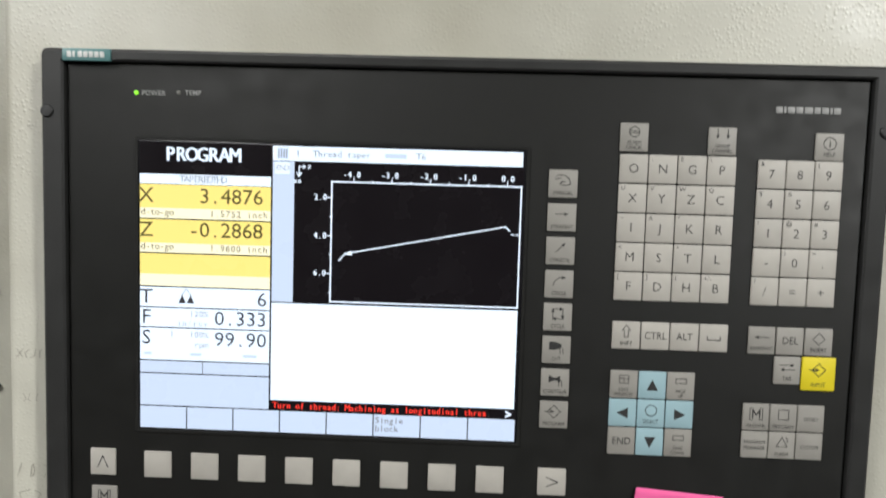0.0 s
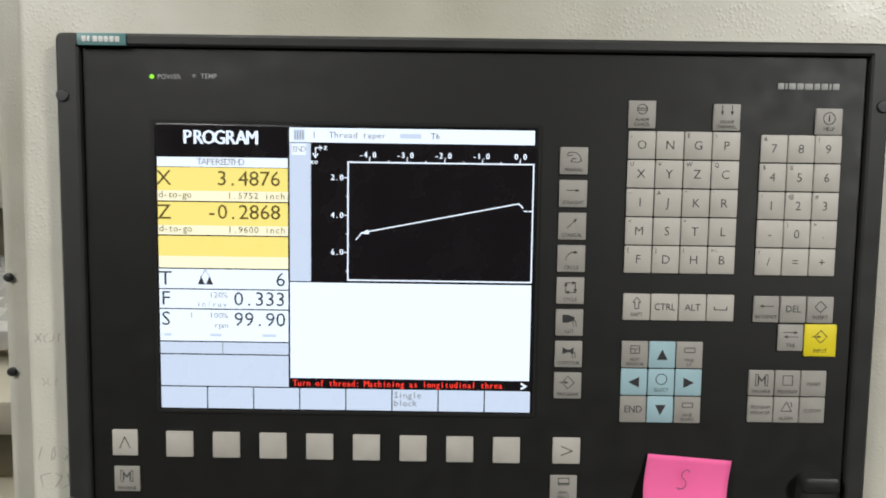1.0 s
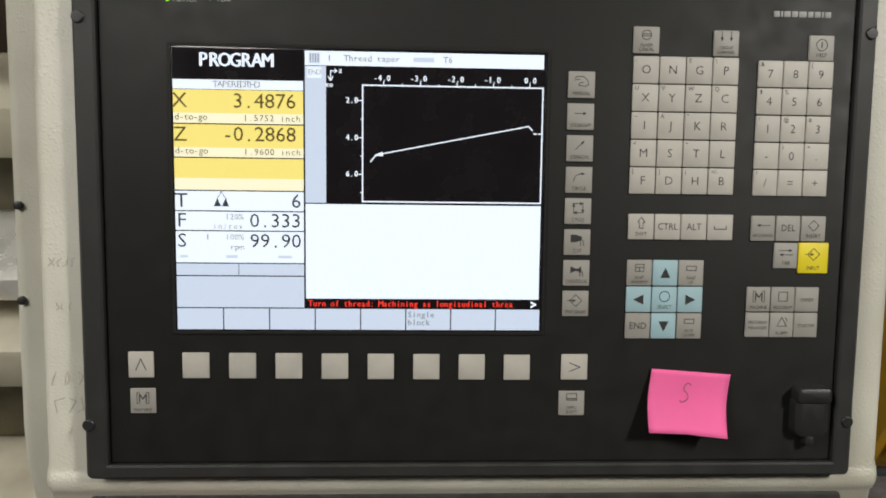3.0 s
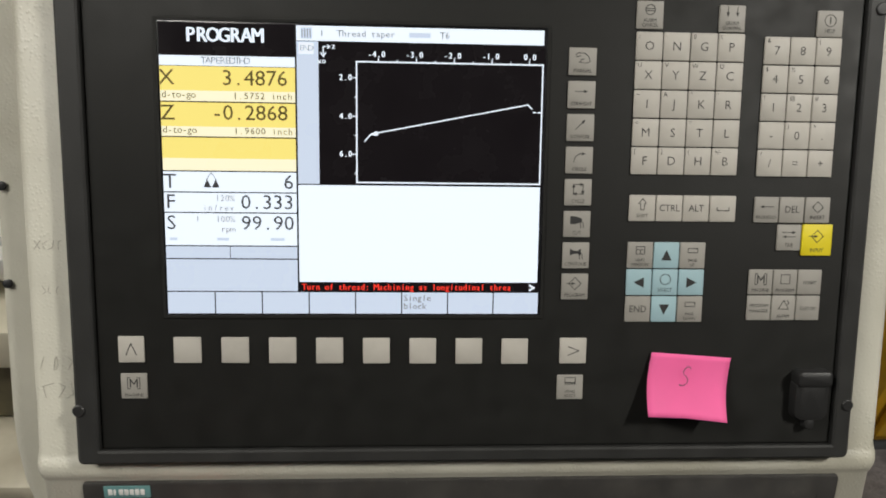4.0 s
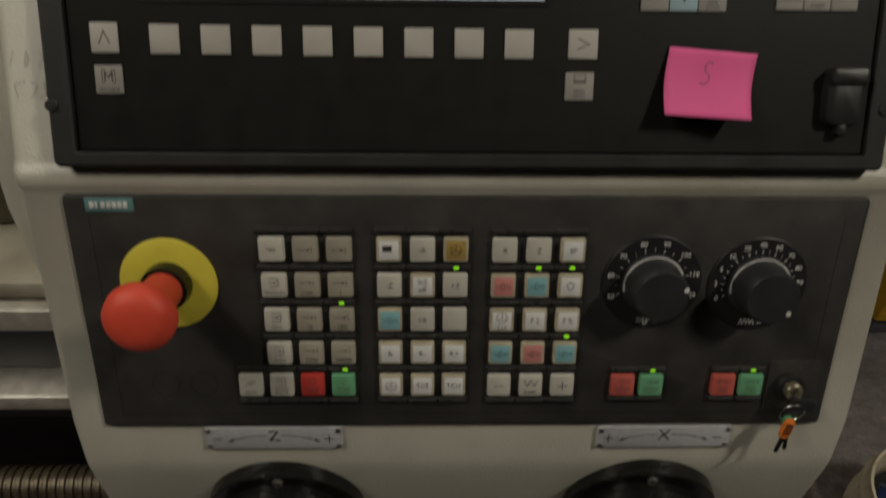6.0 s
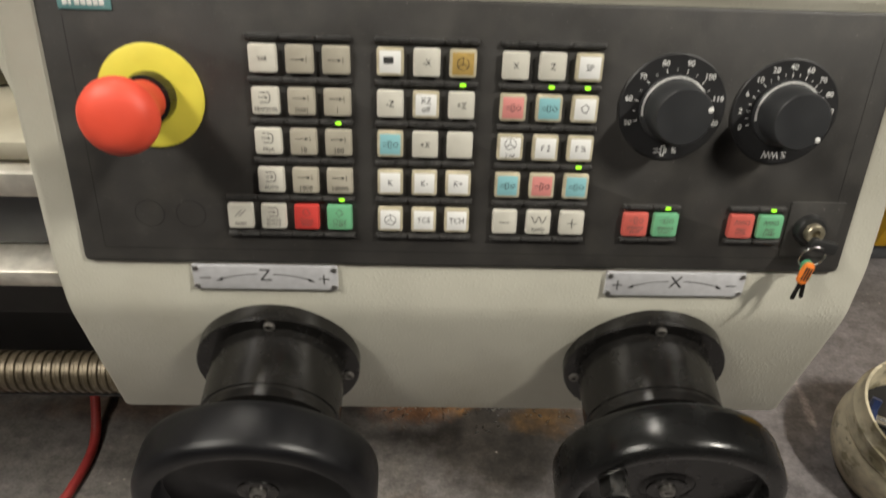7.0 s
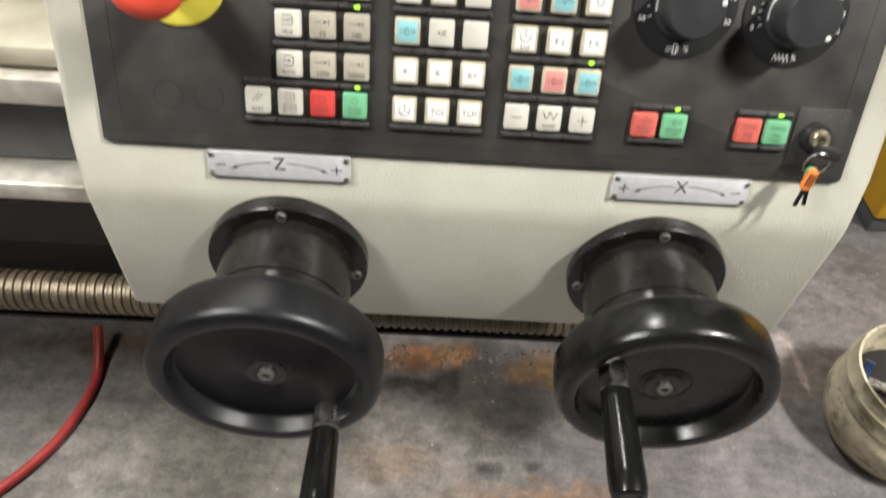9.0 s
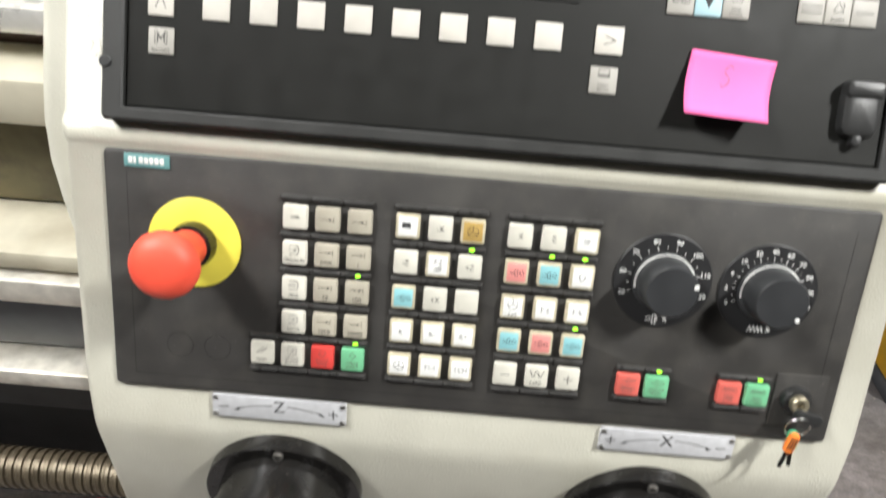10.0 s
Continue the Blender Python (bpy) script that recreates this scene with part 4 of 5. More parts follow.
def heavy(name, words, u, v, size, step, mat, by):
    """Screen writing made bold by a second strike beside the first."""
    bm = bmesh.new()
    for k, d in enumerate((0.0, by)):
        for i, ch in enumerate(words):
            if ch != " ":
                text(bm, ch, su(u + step * (i + 0.5) + d), sv(v), size / 480 * SH, TY - 0.00002 * k, "CENTER", 0.86)
    part(name, bm, mat, display)


heavy("header_text", "PROGRAM", 42, 20, 33, 18.2, "s_white", 2.0)
typed("value_text", [("X", 2, 88, 35, 18, "LEFT"), ("3.4876", 209, 88, 35, 18, "RIGHT"), ("Z", 2, 145, 35, 18, "LEFT"), ("-0.2868", 209, 144, 35, 18, "RIGHT")], "s_olive")
typed("value_text", [("T", 2, 257, 34, 18, "LEFT"), ("6", 217, 257, 34, 18, "RIGHT"), ("F", 2, 291, 34, 18, "LEFT"), ("0.333", 217, 291, 34, 18, "RIGHT"),
                     ("S", 2, 326, 34, 18, "LEFT"), ("99.90", 217, 326, 34, 18, "RIGHT")], "s_ink")
typed("small_text", [("d-to-go", 2, 115, 16, 8, "LEFT"), ("1.5752 inch", 217, 116, 15, 9, "RIGHT"), ("d-to-go", 2, 172, 16, 8, "LEFT"), ("1.9600 inch", 217, 173, 15, 9, "RIGHT")], "s_olive")
typed("small_text", [("TAPEREDTHD", 68, 60, 15, 7.9, "LEFT"), ("1", 262, 13, 15, 8, "LEFT"), ("Thread taper", 291, 13, 15, 8, "LEFT"), ("T6", 462, 13, 15, 8, "LEFT"),
                     ("Single", 403, 453, 15, 8, "LEFT"), ("block", 403, 467, 15, 8, "LEFT")], "s_grey")
typed("faint_text", [("120%", 117, 284, 14, 8, "RIGHT"), ("in/rev", 117, 300, 14, 9, "RIGHT"), ("1", 51, 319, 14, 8, "LEFT"), ("100%", 117, 319, 14, 8, "RIGHT"), ("rpm", 117, 336, 14, 8, "RIGHT"),
                     ("END", 229, 37, 13, 7.4, "LEFT")], "s_faint")
for u0, u1 in ((7, 20), (86, 106), (176, 200)):
    field("faint_bar", u0, 350, u1, 355, "s_blue", 1)
field("faint_bar", 410, 9, 446, 17, "s_blue", 1)
heavy("hint_text", "Turn of thread: Machining as longitudinal threa", 228, 434, 15.5, 7.72, "s_red", 0.9)
PW = 3.0 / 640 * SW
plot([(323, 255), (323, 57), (636, 57), (636, 255)], 0.85, closed=True, name="graph_frame")
for i in range(9):
    plot([(327.5 + 31.7 * (i + 1), 57), (327.5 + 31.7 * (i + 1), 51 if i % 2 == 0 else 54)], 0.6, name="graph_tick")
for i in range(6):
    plot([(323, 83 + 31.3 * i), (317 if i % 2 == 0 else 320, 83 + 31.3 * i)], 0.6, name="graph_tick")
plot([(337, 186), (347, 174.5), (612, 122.5), (619, 129)], 0.72)
plot([(622, 135), (626, 135)], 0.72)
plot([(630, 135), (635, 135)], 0.72)
part("tool_arrow", fill(bmesh.new(), [(su(343), sv(176)), (su(357), sv(169)), (su(359), sv(177))], TY), "s_white", display)
plot([(268, 48), (268, 34), (278, 34)], 0.6, name="axis_sign")
plot([(264, 44), (268, 50), (272, 44)], 0.6, name="axis_sign")
plot([(275, 31), (279, 34), (275, 37)], 0.5, name="axis_sign")
plot([(624, 430), (631, 434), (624, 438)], 1.1, name="more_sign")
for w, u in (("-4.0", 341), ("-3.0", 404), ("-2.0", 468), ("-1.0", 532), ("0.0", 602)):
    heavy("graph_text", w, u, 45, 14, 7.4, "s_white", 1.0)
for w, v in (("2.0", 83), ("4.0", 146), ("6.0", 208)):
    heavy("graph_text", w, 293, v, 14, 7.4, "s_white", 1.0)
heavy("graph_text", "z", 281, 33, 14, 7, "s_white", 0.8)
heavy("graph_text", "xo", 258, 57, 13, 7, "s_white", 0.8)
bm = bmesh.new()
for du in (0, 14):
    fill(bm, [(su(66 + du), sv(266)), (su(79 + du), sv(266)), (su(72.5 + du), sv(252))], TY)
part("tool_icon", bm, "s_ink", display)
bm = bmesh.new()
stroke(bm, [(su(71), sv(254)), (su(79.5), sv(241)), (su(88), sv(254))], PW * 0.4, TY)
part("tool_icon_outline", bm, "s_grey", display)

# ---------------------------------------------------------------- sticky note
note = bmesh.new()
N = 12
grid = []
for i in range(N + 1):
    row = []
    for j in range(N + 1):
        s, t = i / N, j / N
        x = 0.1306 + s * 0.0535 - t * t * (0.0040 + 0.0030 * s) - 0.0022 * math.sin(math.pi * t)
        z = 1.2240 - s * 0.0040 - t * (0.0430 - 0.0013 * s)
        lift = 0.0015 + 0.0105 * t ** 2.2 * (0.75 + 0.4 * s) + 0.003 * t * abs(s - 0.5) * 2
        row.append(note.verts.new((x, -lift, Z(z) + 0.003 * t ** 2)))
    grid.append(row)
for i in range(N):
    for j in range(N):
        note.faces.new((grid[i][j], grid[i][j + 1], grid[i + 1][j + 1], grid[i + 1][j]))
sticky = whole("sticky_note", note, "pink", PANEL, "curled pink sticky note stuck on the panel", "note")
sm = sticky.modifiers.new("paper", "SOLIDIFY")
sm.thickness = 0.0002
bm = stroke(bmesh.new(), [(0.1562, Z(1.2135)), (0.1556, Z(1.2148)), (0.1540, Z(1.2150)), (0.1522, Z(1.2136)), (0.1514, Z(1.2116)), (0.1518, Z(1.2098)), (0.1534, Z(1.2084)), (0.1544, Z(1.2066)), (0.1541, Z(1.2044)), (0.1526, Z(1.2028)), (0.1504, Z(1.2022)), (0.1488, Z(1.2032))], 0.00045, -0.0046)
scribble = part("pencil_mark", bm, "ink_soft", sticky)

# ---------------------------------------------------------------- machine control panel
MCP = PANEL @ pose(0, 0.0097, 0, 8.91, 0, 0)
mc = thing("machine_control_panel", MCP, "charcoal machine control panel with square lit keys and dials", "control panel")


def W(z):
    return (z - 1.134) * 1.0122


part("face_plate", slab(bmesh.new(), -0.2445, W(0.9613), 0.2735, W(1.1325), 0.0, 0.012, 0.004, 0.0022, 4), "mcp", mc)
part("border_line", stroke(bmesh.new(), [(-0.2290, W(1.118)), (-0.2290, W(0.972)), (0.2590, W(0.972)), (0.2590, W(1.118))], 0.0003, -0.0001), "groove", mc)
badge(mc, -0.2300, W(1.1214), -0.1996, W(1.1302), 0.0)


def lamp_dot(x, z):
    part("key_lamp", slab(bmesh.new(), x - 0.0020, z - 0.0011, x + 0.0020, z + 0.0011, -0.0034, 0.0, 0.0009, 0.0004, 2), "led", mc, "lit green key lamp")


def cap(x0, z1, w, h, mat, words=(), paper=None, draw=None, size=0.0052, ink="ink"):
    """A square push key with rounded edges; a clear one holds a coloured paper."""
    bm = slab(bmesh.new(), x0, z1 - h, x0 + w, z1, -0.0038, 0.0, 0.0016, 0.0010, 3)
    k = part("push_key", bm, "cap_clear" if paper else mat, mc)
    y = -0.00395
    if paper:
        part("key_paper", slab(bmesh.new(), x0 + 0.0017, z1 - h + 0.0017, x0 + w - 0.0017, z1 - 0.0017, -0.0040, -0.0036, 0.0004, 0.0001, 1), paper, k)
        y = -0.0041
    bm = bmesh.new()
    n = len(words)
    for i, wd in enumerate(words):
        if draw:
            zz = z1 - h + 0.0033 + (n - 1 - i) * size * 0.92
        else:
            zz = z1 - h / 2 + ((n - 1) / 2 - i) * size * 0.95
        if wd in ("-", "+") and size > 0.008:
            stroke(bm, [(x0 + w / 2 - 0.0032, zz), (x0 + w / 2 + 0.0032, zz)], 0.0005, y)
            if wd == "+":
                stroke(bm, [(x0 + w / 2, zz - 0.0032), (x0 + w / 2, zz + 0.0032)], 0.0005, y - 0.00005)
        else:
            text(bm, wd, x0 + w / 2, zz, size, y, stretch=0.9)
    if draw:
        draw(bm, x0 + w / 2, z1 - h * ((0.30 if n > 1 else 0.36) if words else 0.5), y)
    if len(bm.verts):
        part("legend", bm, ink, k)
    else:
        bm.free()
    return k


def i_step(bm, x, z, y):
    stroke(bm, [(x - 0.0048, z), (x + 0.0012, z)], 0.0004, y)
    fill(bm, [(x + 0.0034, z), (x + 0.0012, z + 0.0009), (x + 0.0012, z - 0.0009)], y)
    stroke(bm, [(x + 0.0042, z + 0.0016), (x + 0.0042, z - 0.0016)], 0.0004, y)


def i_page(bm, x, z, y):
    stroke(bm, [(x - 0.003, z + 0.003), (x + 0.002, z + 0.003), (x + 0.003, z + 0.0015), (x + 0.003, z - 0.0015), (x + 0.002, z - 0.003), (x - 0.003, z - 0.003)], 0.0005, y)
    stroke(bm, [(x - 0.0036, z), (x + 0.0002, z)], 0.0005, y)
    fill(bm, [(x + 0.0018, z), (x, z + 0.0010), (x, z - 0.0010)], y)


def i_slash(bm, x, z, y):
    for d in (-0.0012, 0.0014):
        stroke(bm, [(x + d - 0.0022, z - 0.0022), (x + d + 0.0022, z + 0.0022)], 0.0005, y)


def i_wave(bm, x, z, y):
    stroke(bm, [(x - 0.005 + 0.010 * i / 24, z + 0.0022 * math.cos(i / 24 * 4 * math.pi)) for i in range(25)], 0.0005, y)


def i_chuck(bm, x, z, y):
    for d in (-0.0008, 0.0008):
        stroke(bm, [(x - 0.0045, z + d), (x - 0.0012, z + d)], 0.0003, y)
    stroke(bm, [(x - 0.0012, z - 0.002), (x + 0.0006, z - 0.002), (x + 0.0006, z + 0.002), (x - 0.0012, z + 0.002)], 0.0004, y, closed=True)
    stroke(bm, circle_points(x + 0.0034, z, 0.0014, 12), 0.0004, y, closed=True)


def i_zig(bm, x, z, y):
    stroke(bm, [(x - 0.005 + 0.0011 * i, z + (0.0014 if i % 2 else -0.0014)) for i in range(7)], 0.0004, y)
    stroke(bm, circle_points(x + 0.0036, z, 0.0014, 12), 0.0004, y, closed=True)


def i_wheel(bm, x, z, y):
    stroke(bm, circle_points(x, z, 0.0036, 20), 0.0004, y, closed=True)
    for a in (90, 210, 330):
        stroke(bm, [(x, z), (x + 0.0036 * math.cos(radians(a)), z + 0.0036 * math.sin(radians(a)))], 0.0004, y)


def i_bulb(bm, x, z, y):
    stroke(bm, [(x - 0.001, z - 0.002), (x - 0.0025, z + 0.001), (x, z + 0.0032), (x + 0.0025, z + 0.001), (x + 0.001, z - 0.002)], 0.0005, y, closed=True)


def i_block(bm, x, z, y):
    fill(bm, [(x - 0.004, z - 0.001), (x + 0.002, z - 0.001), (x + 0.002, z + 0.003), (x - 0.004, z + 0.003)], y)


KW, KH = 0.0163, 0.0166


def rowz(r):
    return W(1.1053 - 0.02505 * r)


COL_A = [-0.1232, -0.1014, -0.0796]
COL_B = [-0.0472, -0.0253, -0.0035]
COL_C = [0.0284, 0.0508, 0.0731]
BLOCK_A = [[("cap", ("VAR",), None, None), ("cap_tan", (), None, i_step), ("cap_tan", (), None, i_step)],
           [("cap", ("TEACH IN",), None, i_page), ("cap_tan", ("[VAR]",), None, i_step), ("cap_tan", ("1",), None, i_step)],
           [("cap", ("MDA",), None, i_page), ("cap_tan", ("10",), None, i_step), ("cap_tan", ("100",), None, i_step)],
           [("cap", ("AUTO",), None, i_page), ("cap_tan", ("1000",), None, i_step), ("cap_tan", ("10000",), None, i_step)]]
for r, line in enumerate(BLOCK_A):
    for c, (mat, words, paper, draw) in enumerate(line):
        cap(COL_A[c], rowz(r), KW + 0.0003, KH, mat, words, paper, draw, 0.0050 if words and words[0].isdigit() else 0.0035)
for c, (mat, words, draw) in enumerate((("cap", ("RESET",), i_slash), ("cap", ("SINGLE", "BLOCK"), i_page), ("cap_red", ("CYCLE", "STOP"), lambda b, x, z, y: stroke(b, circle_points(x, z, 0.0022, 14), 0.0004, y, closed=True)),
                                        ("cap_green", ("CYCLE", "START"), lambda b, x, z, y: stroke(b, [(x, z + 0.0024), (x + 0.0024, z), (x, z - 0.0024), (x - 0.0024, z)], 0.0004, y, closed=True)))):
    cap(-0.1447 + c * 0.02145, rowz(4) + 0.0004, KW, KH + 0.0005, mat, words, None, draw, 0.0033, "ink_soft")
BLOCK_B = [[("cap", (), "paper", i_block), ("cap", ("-X",), None, None), ("cap", (), "paper_gold", i_wheel)],
           [("cap", ("-Z",), None, None), ("cap", ("XZ", "off"), "paper", None), ("cap", ("+Z",), None, None)],
           [("cap", (), "paper_blue", i_chuck), ("cap", ("+X",), None, None), ("cap", (), None, None)],
           [("cap", ("K",), "paper", None), ("cap", ("K-",), "paper", None), ("cap", ("K+",), "paper", None)],
           [("cap", (), "paper", i_wheel), ("cap", ("TCS",), "paper", None), ("cap", ("TCH",), "paper", None)]]
BLOCK_C = [[("cap", ("X",), None, None), ("cap", ("Z",), None, None), ("cap", ("SP",), "paper", None)],
           [("cap", ("", ""), "paper_red", i_chuck), ("cap", ("",), "paper_blue", i_chuck), ("cap", (), "paper", i_bulb)],
           [("cap", ("2 ref",), "paper", i_wheel), ("cap", ("F 2",), "paper", None), ("cap", ("F %",), "paper", None)],
           [("cap", (), "paper_blue", i_chuck), ("cap", (), "paper_red", i_chuck), ("cap", (), "paper_blue", i_chuck)],
           [("cap", ("-",), None, None), ("cap", ("RAPID",), None, i_wave), ("cap", ("+",), None, None)]]
for cols, block, shift in ((COL_B, BLOCK_B, 0.0), (COL_C, BLOCK_C, 0.0004)):
    for r, line in enumerate(block):
        for c, (mat, words, paper, draw) in enumerate(line):
            big = 0.0085 if words in (("-",), ("+",)) else 0.0035 if draw else 0.0055
            cap(cols[c], rowz(r) - (0.0003 if r == 4 else 0) - shift, KW, KH, mat, tuple(w for w in words if w), paper, draw, big)
# ridges between the rows
def ridge(x0, x1, z):
    part("key_ridge", slab(bmesh.new(), x0, z - 0.0020, x1, z + 0.0020, -0.0016, 0.0, 0.0012, 0.0008, 2), "mcp", mc)
    n = max(2, round((x1 - x0) / 0.0217))
    for i in range(n):
        a, b = x0 + (x1 - x0) * i / n + 0.0004, x0 + (x1 - x0) * (i + 1) / n - 0.0004
        part("ridge_lens", slab(bmesh.new(), a, z - 0.0016, b, z + 0.0016, -0.0032, -0.0010, 0.0016, 0.0013, 4), "ridge", mc)


for r in range(6):
    z = rowz(r) + 0.0042
    ridge(-0.1462 if r > 3 else -0.1257, -0.0620, z)
    ridge(-0.0490, 0.0147, z)
    ridge(0.0269, 0.0909, z - 0.0004)
for x, r in ((COL_A[2], 2), (COL_A[2] + 0.0005, 4), (COL_B[2], 1), (COL_C[1], 1), (COL_C[2], 1), (COL_C[2], 3)):
    lamp_dot(x + 0.0085, rowz(r) + 0.0042)
for x0, x1, mats, draw in ((0.1157, 0.1360, ("cap_red_faded", "cap_green"), i_chuck), (0.1875, 0.2073, ("cap_red_faded", "cap_green"), i_zig)):
    z1 = W(1.0042)
    for x, mt, wd in ((x0, mats[0], "STOP"), (x1, mats[1], "START")):
        cap(x, z1, 0.0168, 0.0166, mt, ("SPINDLE" if draw is i_chuck else "FEED", wd), None, draw, 0.0033, "ink_soft")
    ridge(x0 - 0.001, x1 + 0.0182, z1 + 0.0036)
    ridge(x0 - 0.001, x1 + 0.0182, z1 - 0.0196)
    lamp_dot(x1 + 0.0085, z1 + 0.0036)
for hx in (-0.1962, -0.1695):
    part("blank_hole", stroke(bmesh.new(), circle_points(hx, W(0.9965), 0.0093, 32), 0.0003, -0.0001, closed=True), "groove", mc)

# emergency stop
ex, ez = -0.1840, W(1.0725)
part("stop_ring", lathe(bmesh.new(), [(0.0130, -0.0005), (0.0130, -0.0020), (0.0305, -0.0020), (0.0318, -0.0012), (0.0318, 0.001), (0.0130, 0.001)], 56, closed=True), "yellow", mc, "yellow ring of the emergency stop", pose(ex, 0, ez))
part("stop_collar", lathe(bmesh.new(), [(0.0155, 0.0), (0.0160, -0.004), (0.0150, -0.012), (0.0120, -0.013)], 40), "blackened", mc, m=pose(ex, 0, ez))
part("stop_button", lathe(bmesh.new(), [(0.0125, -0.006), (0.0130, -0.034), (0.0145, -0.040), (0.0190, -0.0435), (0.0214, -0.0470), (0.0218, -0.0505), (0.0208, -0.0550), (0.0180, -0.0590), (0.0128, -0.0615), (0.0064, -0.0627), (0.0004, -0.0629)], 56), "red", mc, "red mushroom emergency stop button", pose(ex, 0, ez))


# override dials
def dial(x, z, marks, pointer, sym):
    d = part("dial_plate", lathe(bmesh.new(), [(0.0336, 0.001), (0.0336, -0.0008), (0.0328, -0.0014), (0.0004, -0.0014)], 64), "dial", mc, "black override dial plate with white numbers", pose(x, 0, z))
    for i, words in enumerate(marks):
        a = radians(200 - 218 * i / (len(marks) - 1))
        part("dial_number", text(bmesh.new(), words, 0.0285 * math.cos(a), 0.0285 * math.sin(a), 0.0048, -0.0016, bold=0.01), "white_ink", d)
        part("dial_tick", stroke(bmesh.new(), [(0.0225 * math.cos(a), 0.0225 * math.sin(a)), (0.0246 * math.cos(a), 0.0246 * math.sin(a))], 0.0005, -0.0016), "white_ink", d)
    fine_ticks = bmesh.new()
    for i in range(2 * len(marks) - 1):
        if i % 2:
            a = radians(200 - 218 * i / (2 * len(marks) - 2))
            stroke(fine_ticks, [(0.0232 * math.cos(a), 0.0232 * math.sin(a)), (0.0246 * math.cos(a), 0.0246 * math.sin(a))], 0.0004, -0.0016)
    part("fine_ticks", fine_ticks, "white_ink", d)
    bm = bmesh.new()
    if sym == "chuck":
        for dz in (-0.0010, 0.0012):
            stroke(bm, [(-0.0075, -0.0275 + dz), (-0.0028, -0.0275 + dz)], 0.0005, -0.0016)
        stroke(bm, [(-0.0028, -0.0303), (-0.0008, -0.0303), (-0.0008, -0.0243), (-0.0028, -0.0243)], 0.0006, -0.0016, closed=True)
        stroke(bm, [(-0.0008, -0.0290), (0.0004, -0.0285), (0.0004, -0.0258), (-0.0008, -0.0256)], 0.0005, -0.0016)
    else:
        stroke(bm, [(-0.0085 + 0.0013 * i, -0.0272 + (0.0020 if i % 2 else -0.0020)) for i in range(9)], 0.0006, -0.0016)
    part("dial_symbol", bm, "white_ink", d)
    part("percent_sign", text(bmesh.new(), "%", 0.0055, -0.0272, 0.0052, -0.0016, bold=0.01), "white_ink", d)
    bm = lathe(bmesh.new(), [(0.0208, -0.0014), (0.0208, -0.0040), (0.0186, -0.0060), (0.0178, -0.0230), (0.0166, -0.0246), (0.0004, -0.0248)], 56)
    part("dial_knob", bm, "knob", d)
    pa = radians(pointer)
    rim = stroke(bmesh.new(), circle_points(0, 0, 0.0200, 26, 25, 190), 0.0014, -0.0058)
    part("knob_line", rim, "white_ink", d)
    part("pointer", slab(bmesh.new(), 0.0158 * math.cos(pa) - 0.0018, 0.0158 * math.sin(pa) - 0.0018, 0.0158 * math.cos(pa) + 0.0018, 0.0158 * math.sin(pa) + 0.0018, -0.0249, -0.020, 0.0015, 0.0006), "white_ink", d)


dial(0.1362, W(1.0733), ("50", "60", "70", "80", "90", "100", "110", "120"), 18, "chuck")
dial(0.2080, W(1.0720), ("0", "2", "6", "10", "20", "40", "60", "70", "80", "90", "100"), -42, "wave")

# key switch
part("switch_collar", lathe(bmesh.new(), [(0.0108, 0.0), (0.0106, -0.004), (0.0094, -0.0060), (0.0060, -0.0065)], 32), "rubber", mc, m=pose(0.2437, 0, W(0.9945)))
part("switch_barrel", lathe(bmesh.new(), [(0.0064, -0.005), (0.0064, -0.0105), (0.0056, -0.0114), (0.0032, -0.0114), (0.0028, -0.0080), (0.0004, -0.0080)], 28), "key_brass", mc, "worn steel key barrel", pose(0.2437, 0, W(0.9945)))

part("switch_plate", slab(bmesh.new(), 0.2280, W(0.9735), 0.2655, W(1.0135), -0.0009, 0.001, 0.0012, 0.0005, 2), "mcp", mc)

# keys hanging in the switch
KX, KZ = 0.2445, W(0.9945)
bunch = thing("key_bunch", MCP @ pose(KX, -0.010, KZ), "small keys with orange and green covers on a ring", "keys")
part("switch_key", slab(bmesh.new(), -0.0035, -0.0110, 0.0165, -0.0020, -0.0050, -0.0010, 0.0030, 0.0012), "rubber", bunch, "black key head in the switch", pose(0, 0, 0, 0, 12, 0))
part("ring", rod(bmesh.new(), [(0.0085 * math.cos(radians(a)), -0.002 - 0.003 * math.sin(radians(a)), -0.0160 + 0.0085 * math.sin(radians(a))) for a in range(0, 361, 12)], 0.0006, 8, False), "steel", bunch)
for lean_by, ly, mt, lab in ((14, -0.006, "orange", "orange key cover"), (-4, -0.002, "green_tag", "green key cover")):
    mm = pose(-0.0020, ly, -0.0190, 0, lean_by, 0)
    c = part("key_cover", slab(bmesh.new(), -0.0038, -0.0155, 0.0038, 0.0005, -0.0014, 0.0014, 0.0034, 0.0010), mt, bunch, lab, mm)
    part("key_blade", slab(bmesh.new(), -0.0014, -0.0280, 0.0014, -0.0150, -0.0006, 0.0006, 0.0008, 0.0002), "blackened", c)
    if mt == "orange":
        for q in (-0.003, 0.0, 0.003):
            part("cover_rib", slab(bmesh.new(), q * 0.65 - 0.0004, -0.0125, q * 0.65 + 0.0004, -0.0025, -0.0020, -0.0013, 0.0004, 0.0002), "rubber", c)

# ---------------------------------------------------------------- axis plates
APR = -0.0620


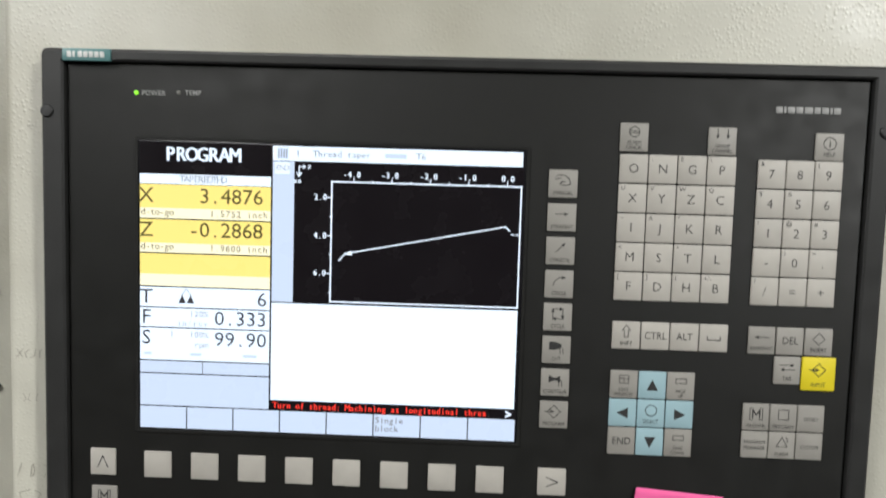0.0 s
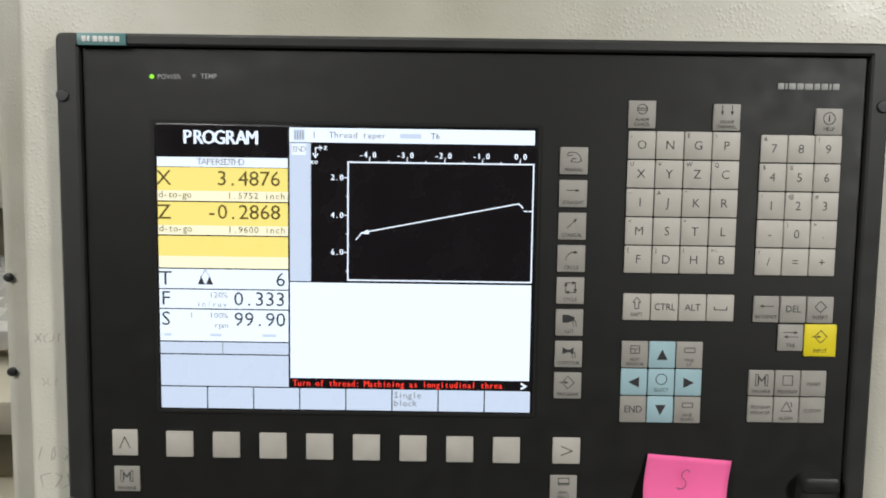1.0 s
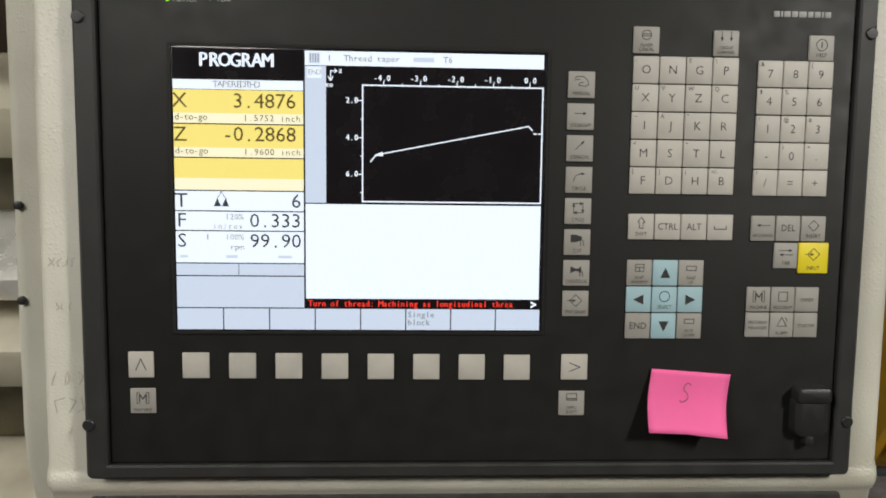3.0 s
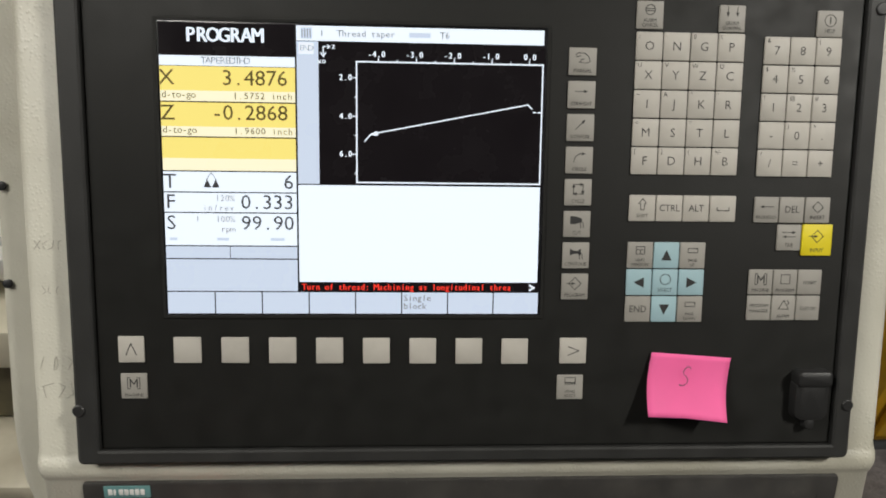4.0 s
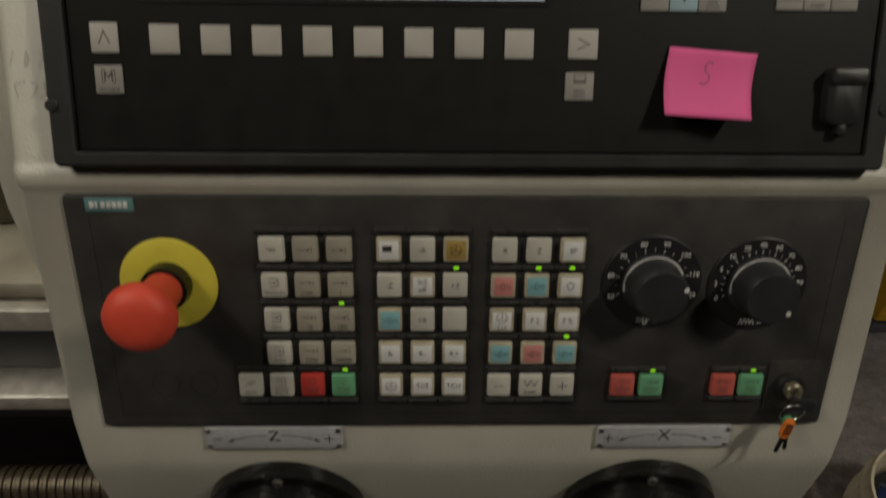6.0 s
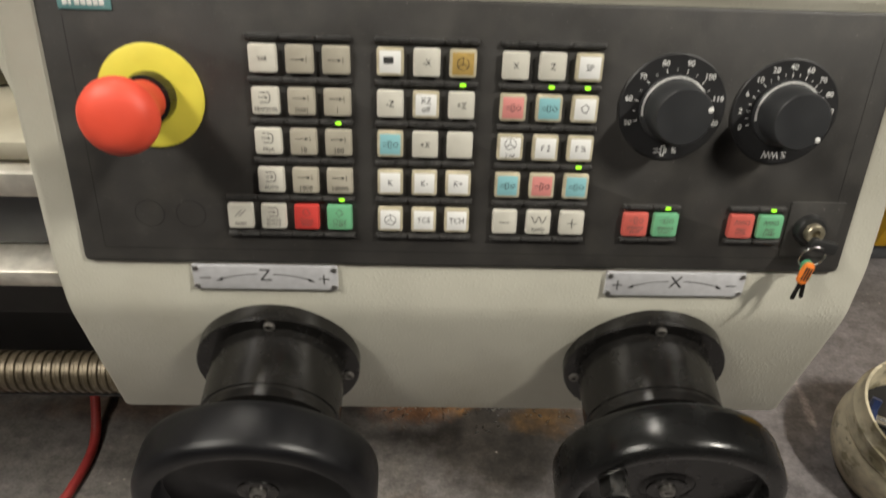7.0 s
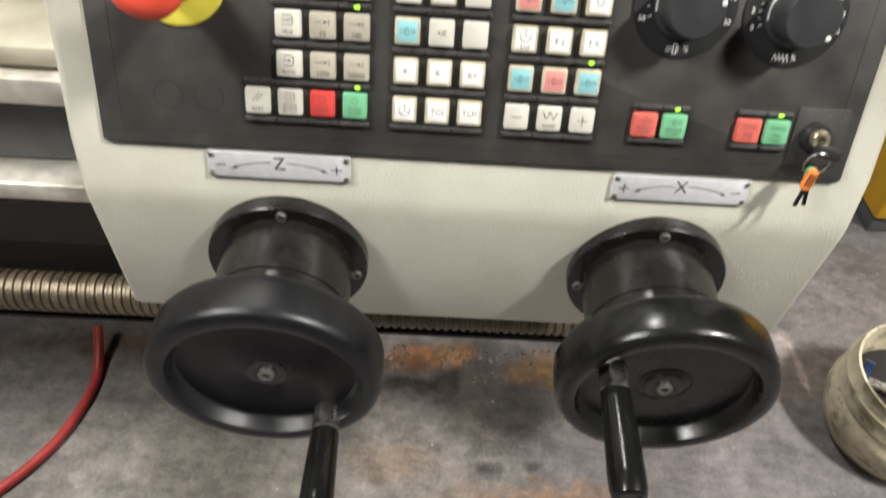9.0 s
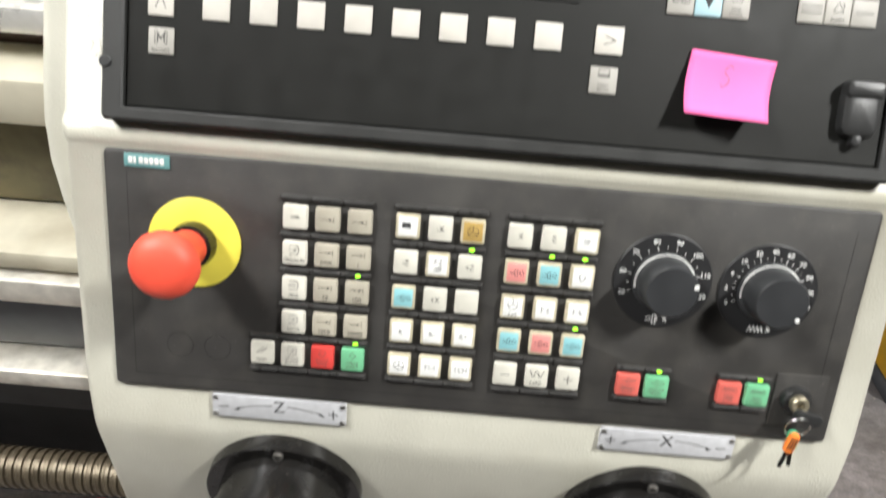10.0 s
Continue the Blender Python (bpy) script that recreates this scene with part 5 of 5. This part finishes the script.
def axis_plate(x, z, roll, letter, signs):
    m = pose(x, -0.0558, z, -16.0, 0, 0) @ pose(0, 0, 0, 0, roll, 0)
    p = thing("axis_plate", m, "small aluminium axis plate marked %s with two arrows" % letter, "sign", "axis plates")
    body = part("plate", slab(bmesh.new(), -0.0495, -0.0096, 0.0495, 0.0096, -0.0012, 0.001, 0.0012, 0.0004), "alu", p)
    bm = text(bmesh.new(), letter, 0, 0.0018, 0.0135, -0.0014)
    for sign, sx in zip(signs, (-0.0410, 0.0400)):
        stroke(bm, [(sx - 0.0034, -0.0005), (sx + 0.0034, -0.0005)], 0.0007, -0.0014)
        if sign == "+":
            stroke(bm, [(sx, -0.0039), (sx, 0.0029)], 0.0007, -0.00145)
    for s in (-1, 1):
        arc = [(s * (0.0055 + 0.025 * i / 10), 0.0028 - 0.0042 * (i / 10) ** 2) for i in range(11)]
        stroke(bm, arc, 0.0006, -0.0014)
        fill(bm, [(s * 0.0340, -0.0030), (s * 0.0292, 0.0004), (s * 0.0296, -0.0028)], -0.0014)
    part("print", bm, "ink", body)
    for sx in (-0.0470, 0.0470):
        for sz in (-0.0070, 0.0070):
            part("screw", lathe(bmesh.new(), [(0.0020, -0.0010), (0.0019, -0.0020), (0.0004, -0.0025)], 14), "steel", p, m=pose(sx, 0, sz))


axis_plate(-0.1250, 0.8203, -0.1, "Z", "-+")
axis_plate(0.1610, 0.8195, -0.3, "X", "+-")


# ---------------------------------------------------------------- handwheels
def handwheel(x, z, mat, handle_at, label, size, reach, turn):
    w = thing("handwheel", pose(x, APR, z, 0, 0, turn), label, "handwheel", "axis handwheels")
    fl = part("flange", lathe(bmesh.new(), [(0.0610, 0.001), (0.0610, -0.0105), (0.0600, -0.0118), (0.0004, -0.0118)], 72), "blackened", w, "blackened steel flange with bolts")
    for a in (90, 190, 352, 270):
        part("bolt", lathe(bmesh.new(), [(0.0040, -0.0110), (0.0040, -0.0136), (0.0035, -0.0142), (0.0023, -0.0142), (0.0021, -0.0120), (0.0003, -0.0119)], 16), "bolt_steel", fl, m=pose(0.0530 * math.cos(radians(a)), 0, 0.0530 * math.sin(radians(a))))
    part("sleeve", lathe(bmesh.new(), [(0.0500, -0.011), (0.0495, -0.0560), (0.0485, -0.0566), (0.0485, -0.0592), (0.0495, -0.0598), (0.0490, -0.0655), (0.0450, -0.0665)], 72), "blackened", w)
    part("neck", lathe(bmesh.new(), [(0.0330, -0.066), (0.0330, -0.0960)], 40), "rubber", w)
    rim = [(0.0100, -0.0910), (0.0540, -0.0900), (0.0650, -0.0875), (0.0730, -0.0878), (0.0757, -0.0890), (0.0772, -0.0916), (0.0778, -0.0956), (0.0780, -0.1050), (0.0778, -0.1150), (0.0770, -0.1186), (0.0750, -0.1212), (0.0720, -0.1224), (0.0670, -0.1224), (0.0642, -0.1216), (0.0628, -0.1194),
           (0.0618, -0.1120), (0.0598, -0.1098), (0.0200, -0.1090), (0.0185, -0.1100), (0.0130, -0.1102), (0.0004, -0.1102)]
    part("wheel", lathe(bmesh.new(), [(r * size, y + reach) for r, y in rim], 96), mat, w)
    part("hub_cap", lathe(bmesh.new(), [(0.0140, -0.1098), (0.0136, -0.1114), (0.0098, -0.1120), (0.0070, -0.1112)], 40), "blackened", w, m=pose(0, reach, 0))
    part("hub_screw", lathe(bmesh.new(), [(0.0056, -0.1110), (0.0056, -0.1140), (0.0050, -0.1147), (0.0031, -0.1147), (0.0028, -0.1122), (0.0004, -0.1122)], 24), "bolt_steel", w, m=pose(0, reach, 0))
    hx, hz = handle_at
    h = part("handle", lathe(bmesh.new(), [(0.0085, -0.1280), (0.0100, -0.1295), (0.0112, -0.1640), (0.0118, -0.1860), (0.0116, -0.1960), (0.0106, -0.2005), (0.0074, -0.2020), (0.0068, -0.2005), (0.0004, -0.2000)], 40), "handle", w, "polished black turning handle", pose(hx, reach, hz))
    part("handle_nut", lathe(bmesh.new(), [(0.0085, -0.1080), (0.0100, -0.1100), (0.0100, -0.1275), (0.0088, -0.1285)], 6), "steel", h)
    return w


handwheel(-0.1245, 0.7355, "wheel_satin", (0.0390, -0.0465), "satin black handwheel with a turning handle on a steel sleeve", 1.015, 0.002, 0.5)
handwheel(0.1560, 0.7355, "wheel_gloss", (-0.0400, 0.0160), "glossy black handwheel with a turning handle on a steel sleeve", 0.975, 0.005, -2.4)
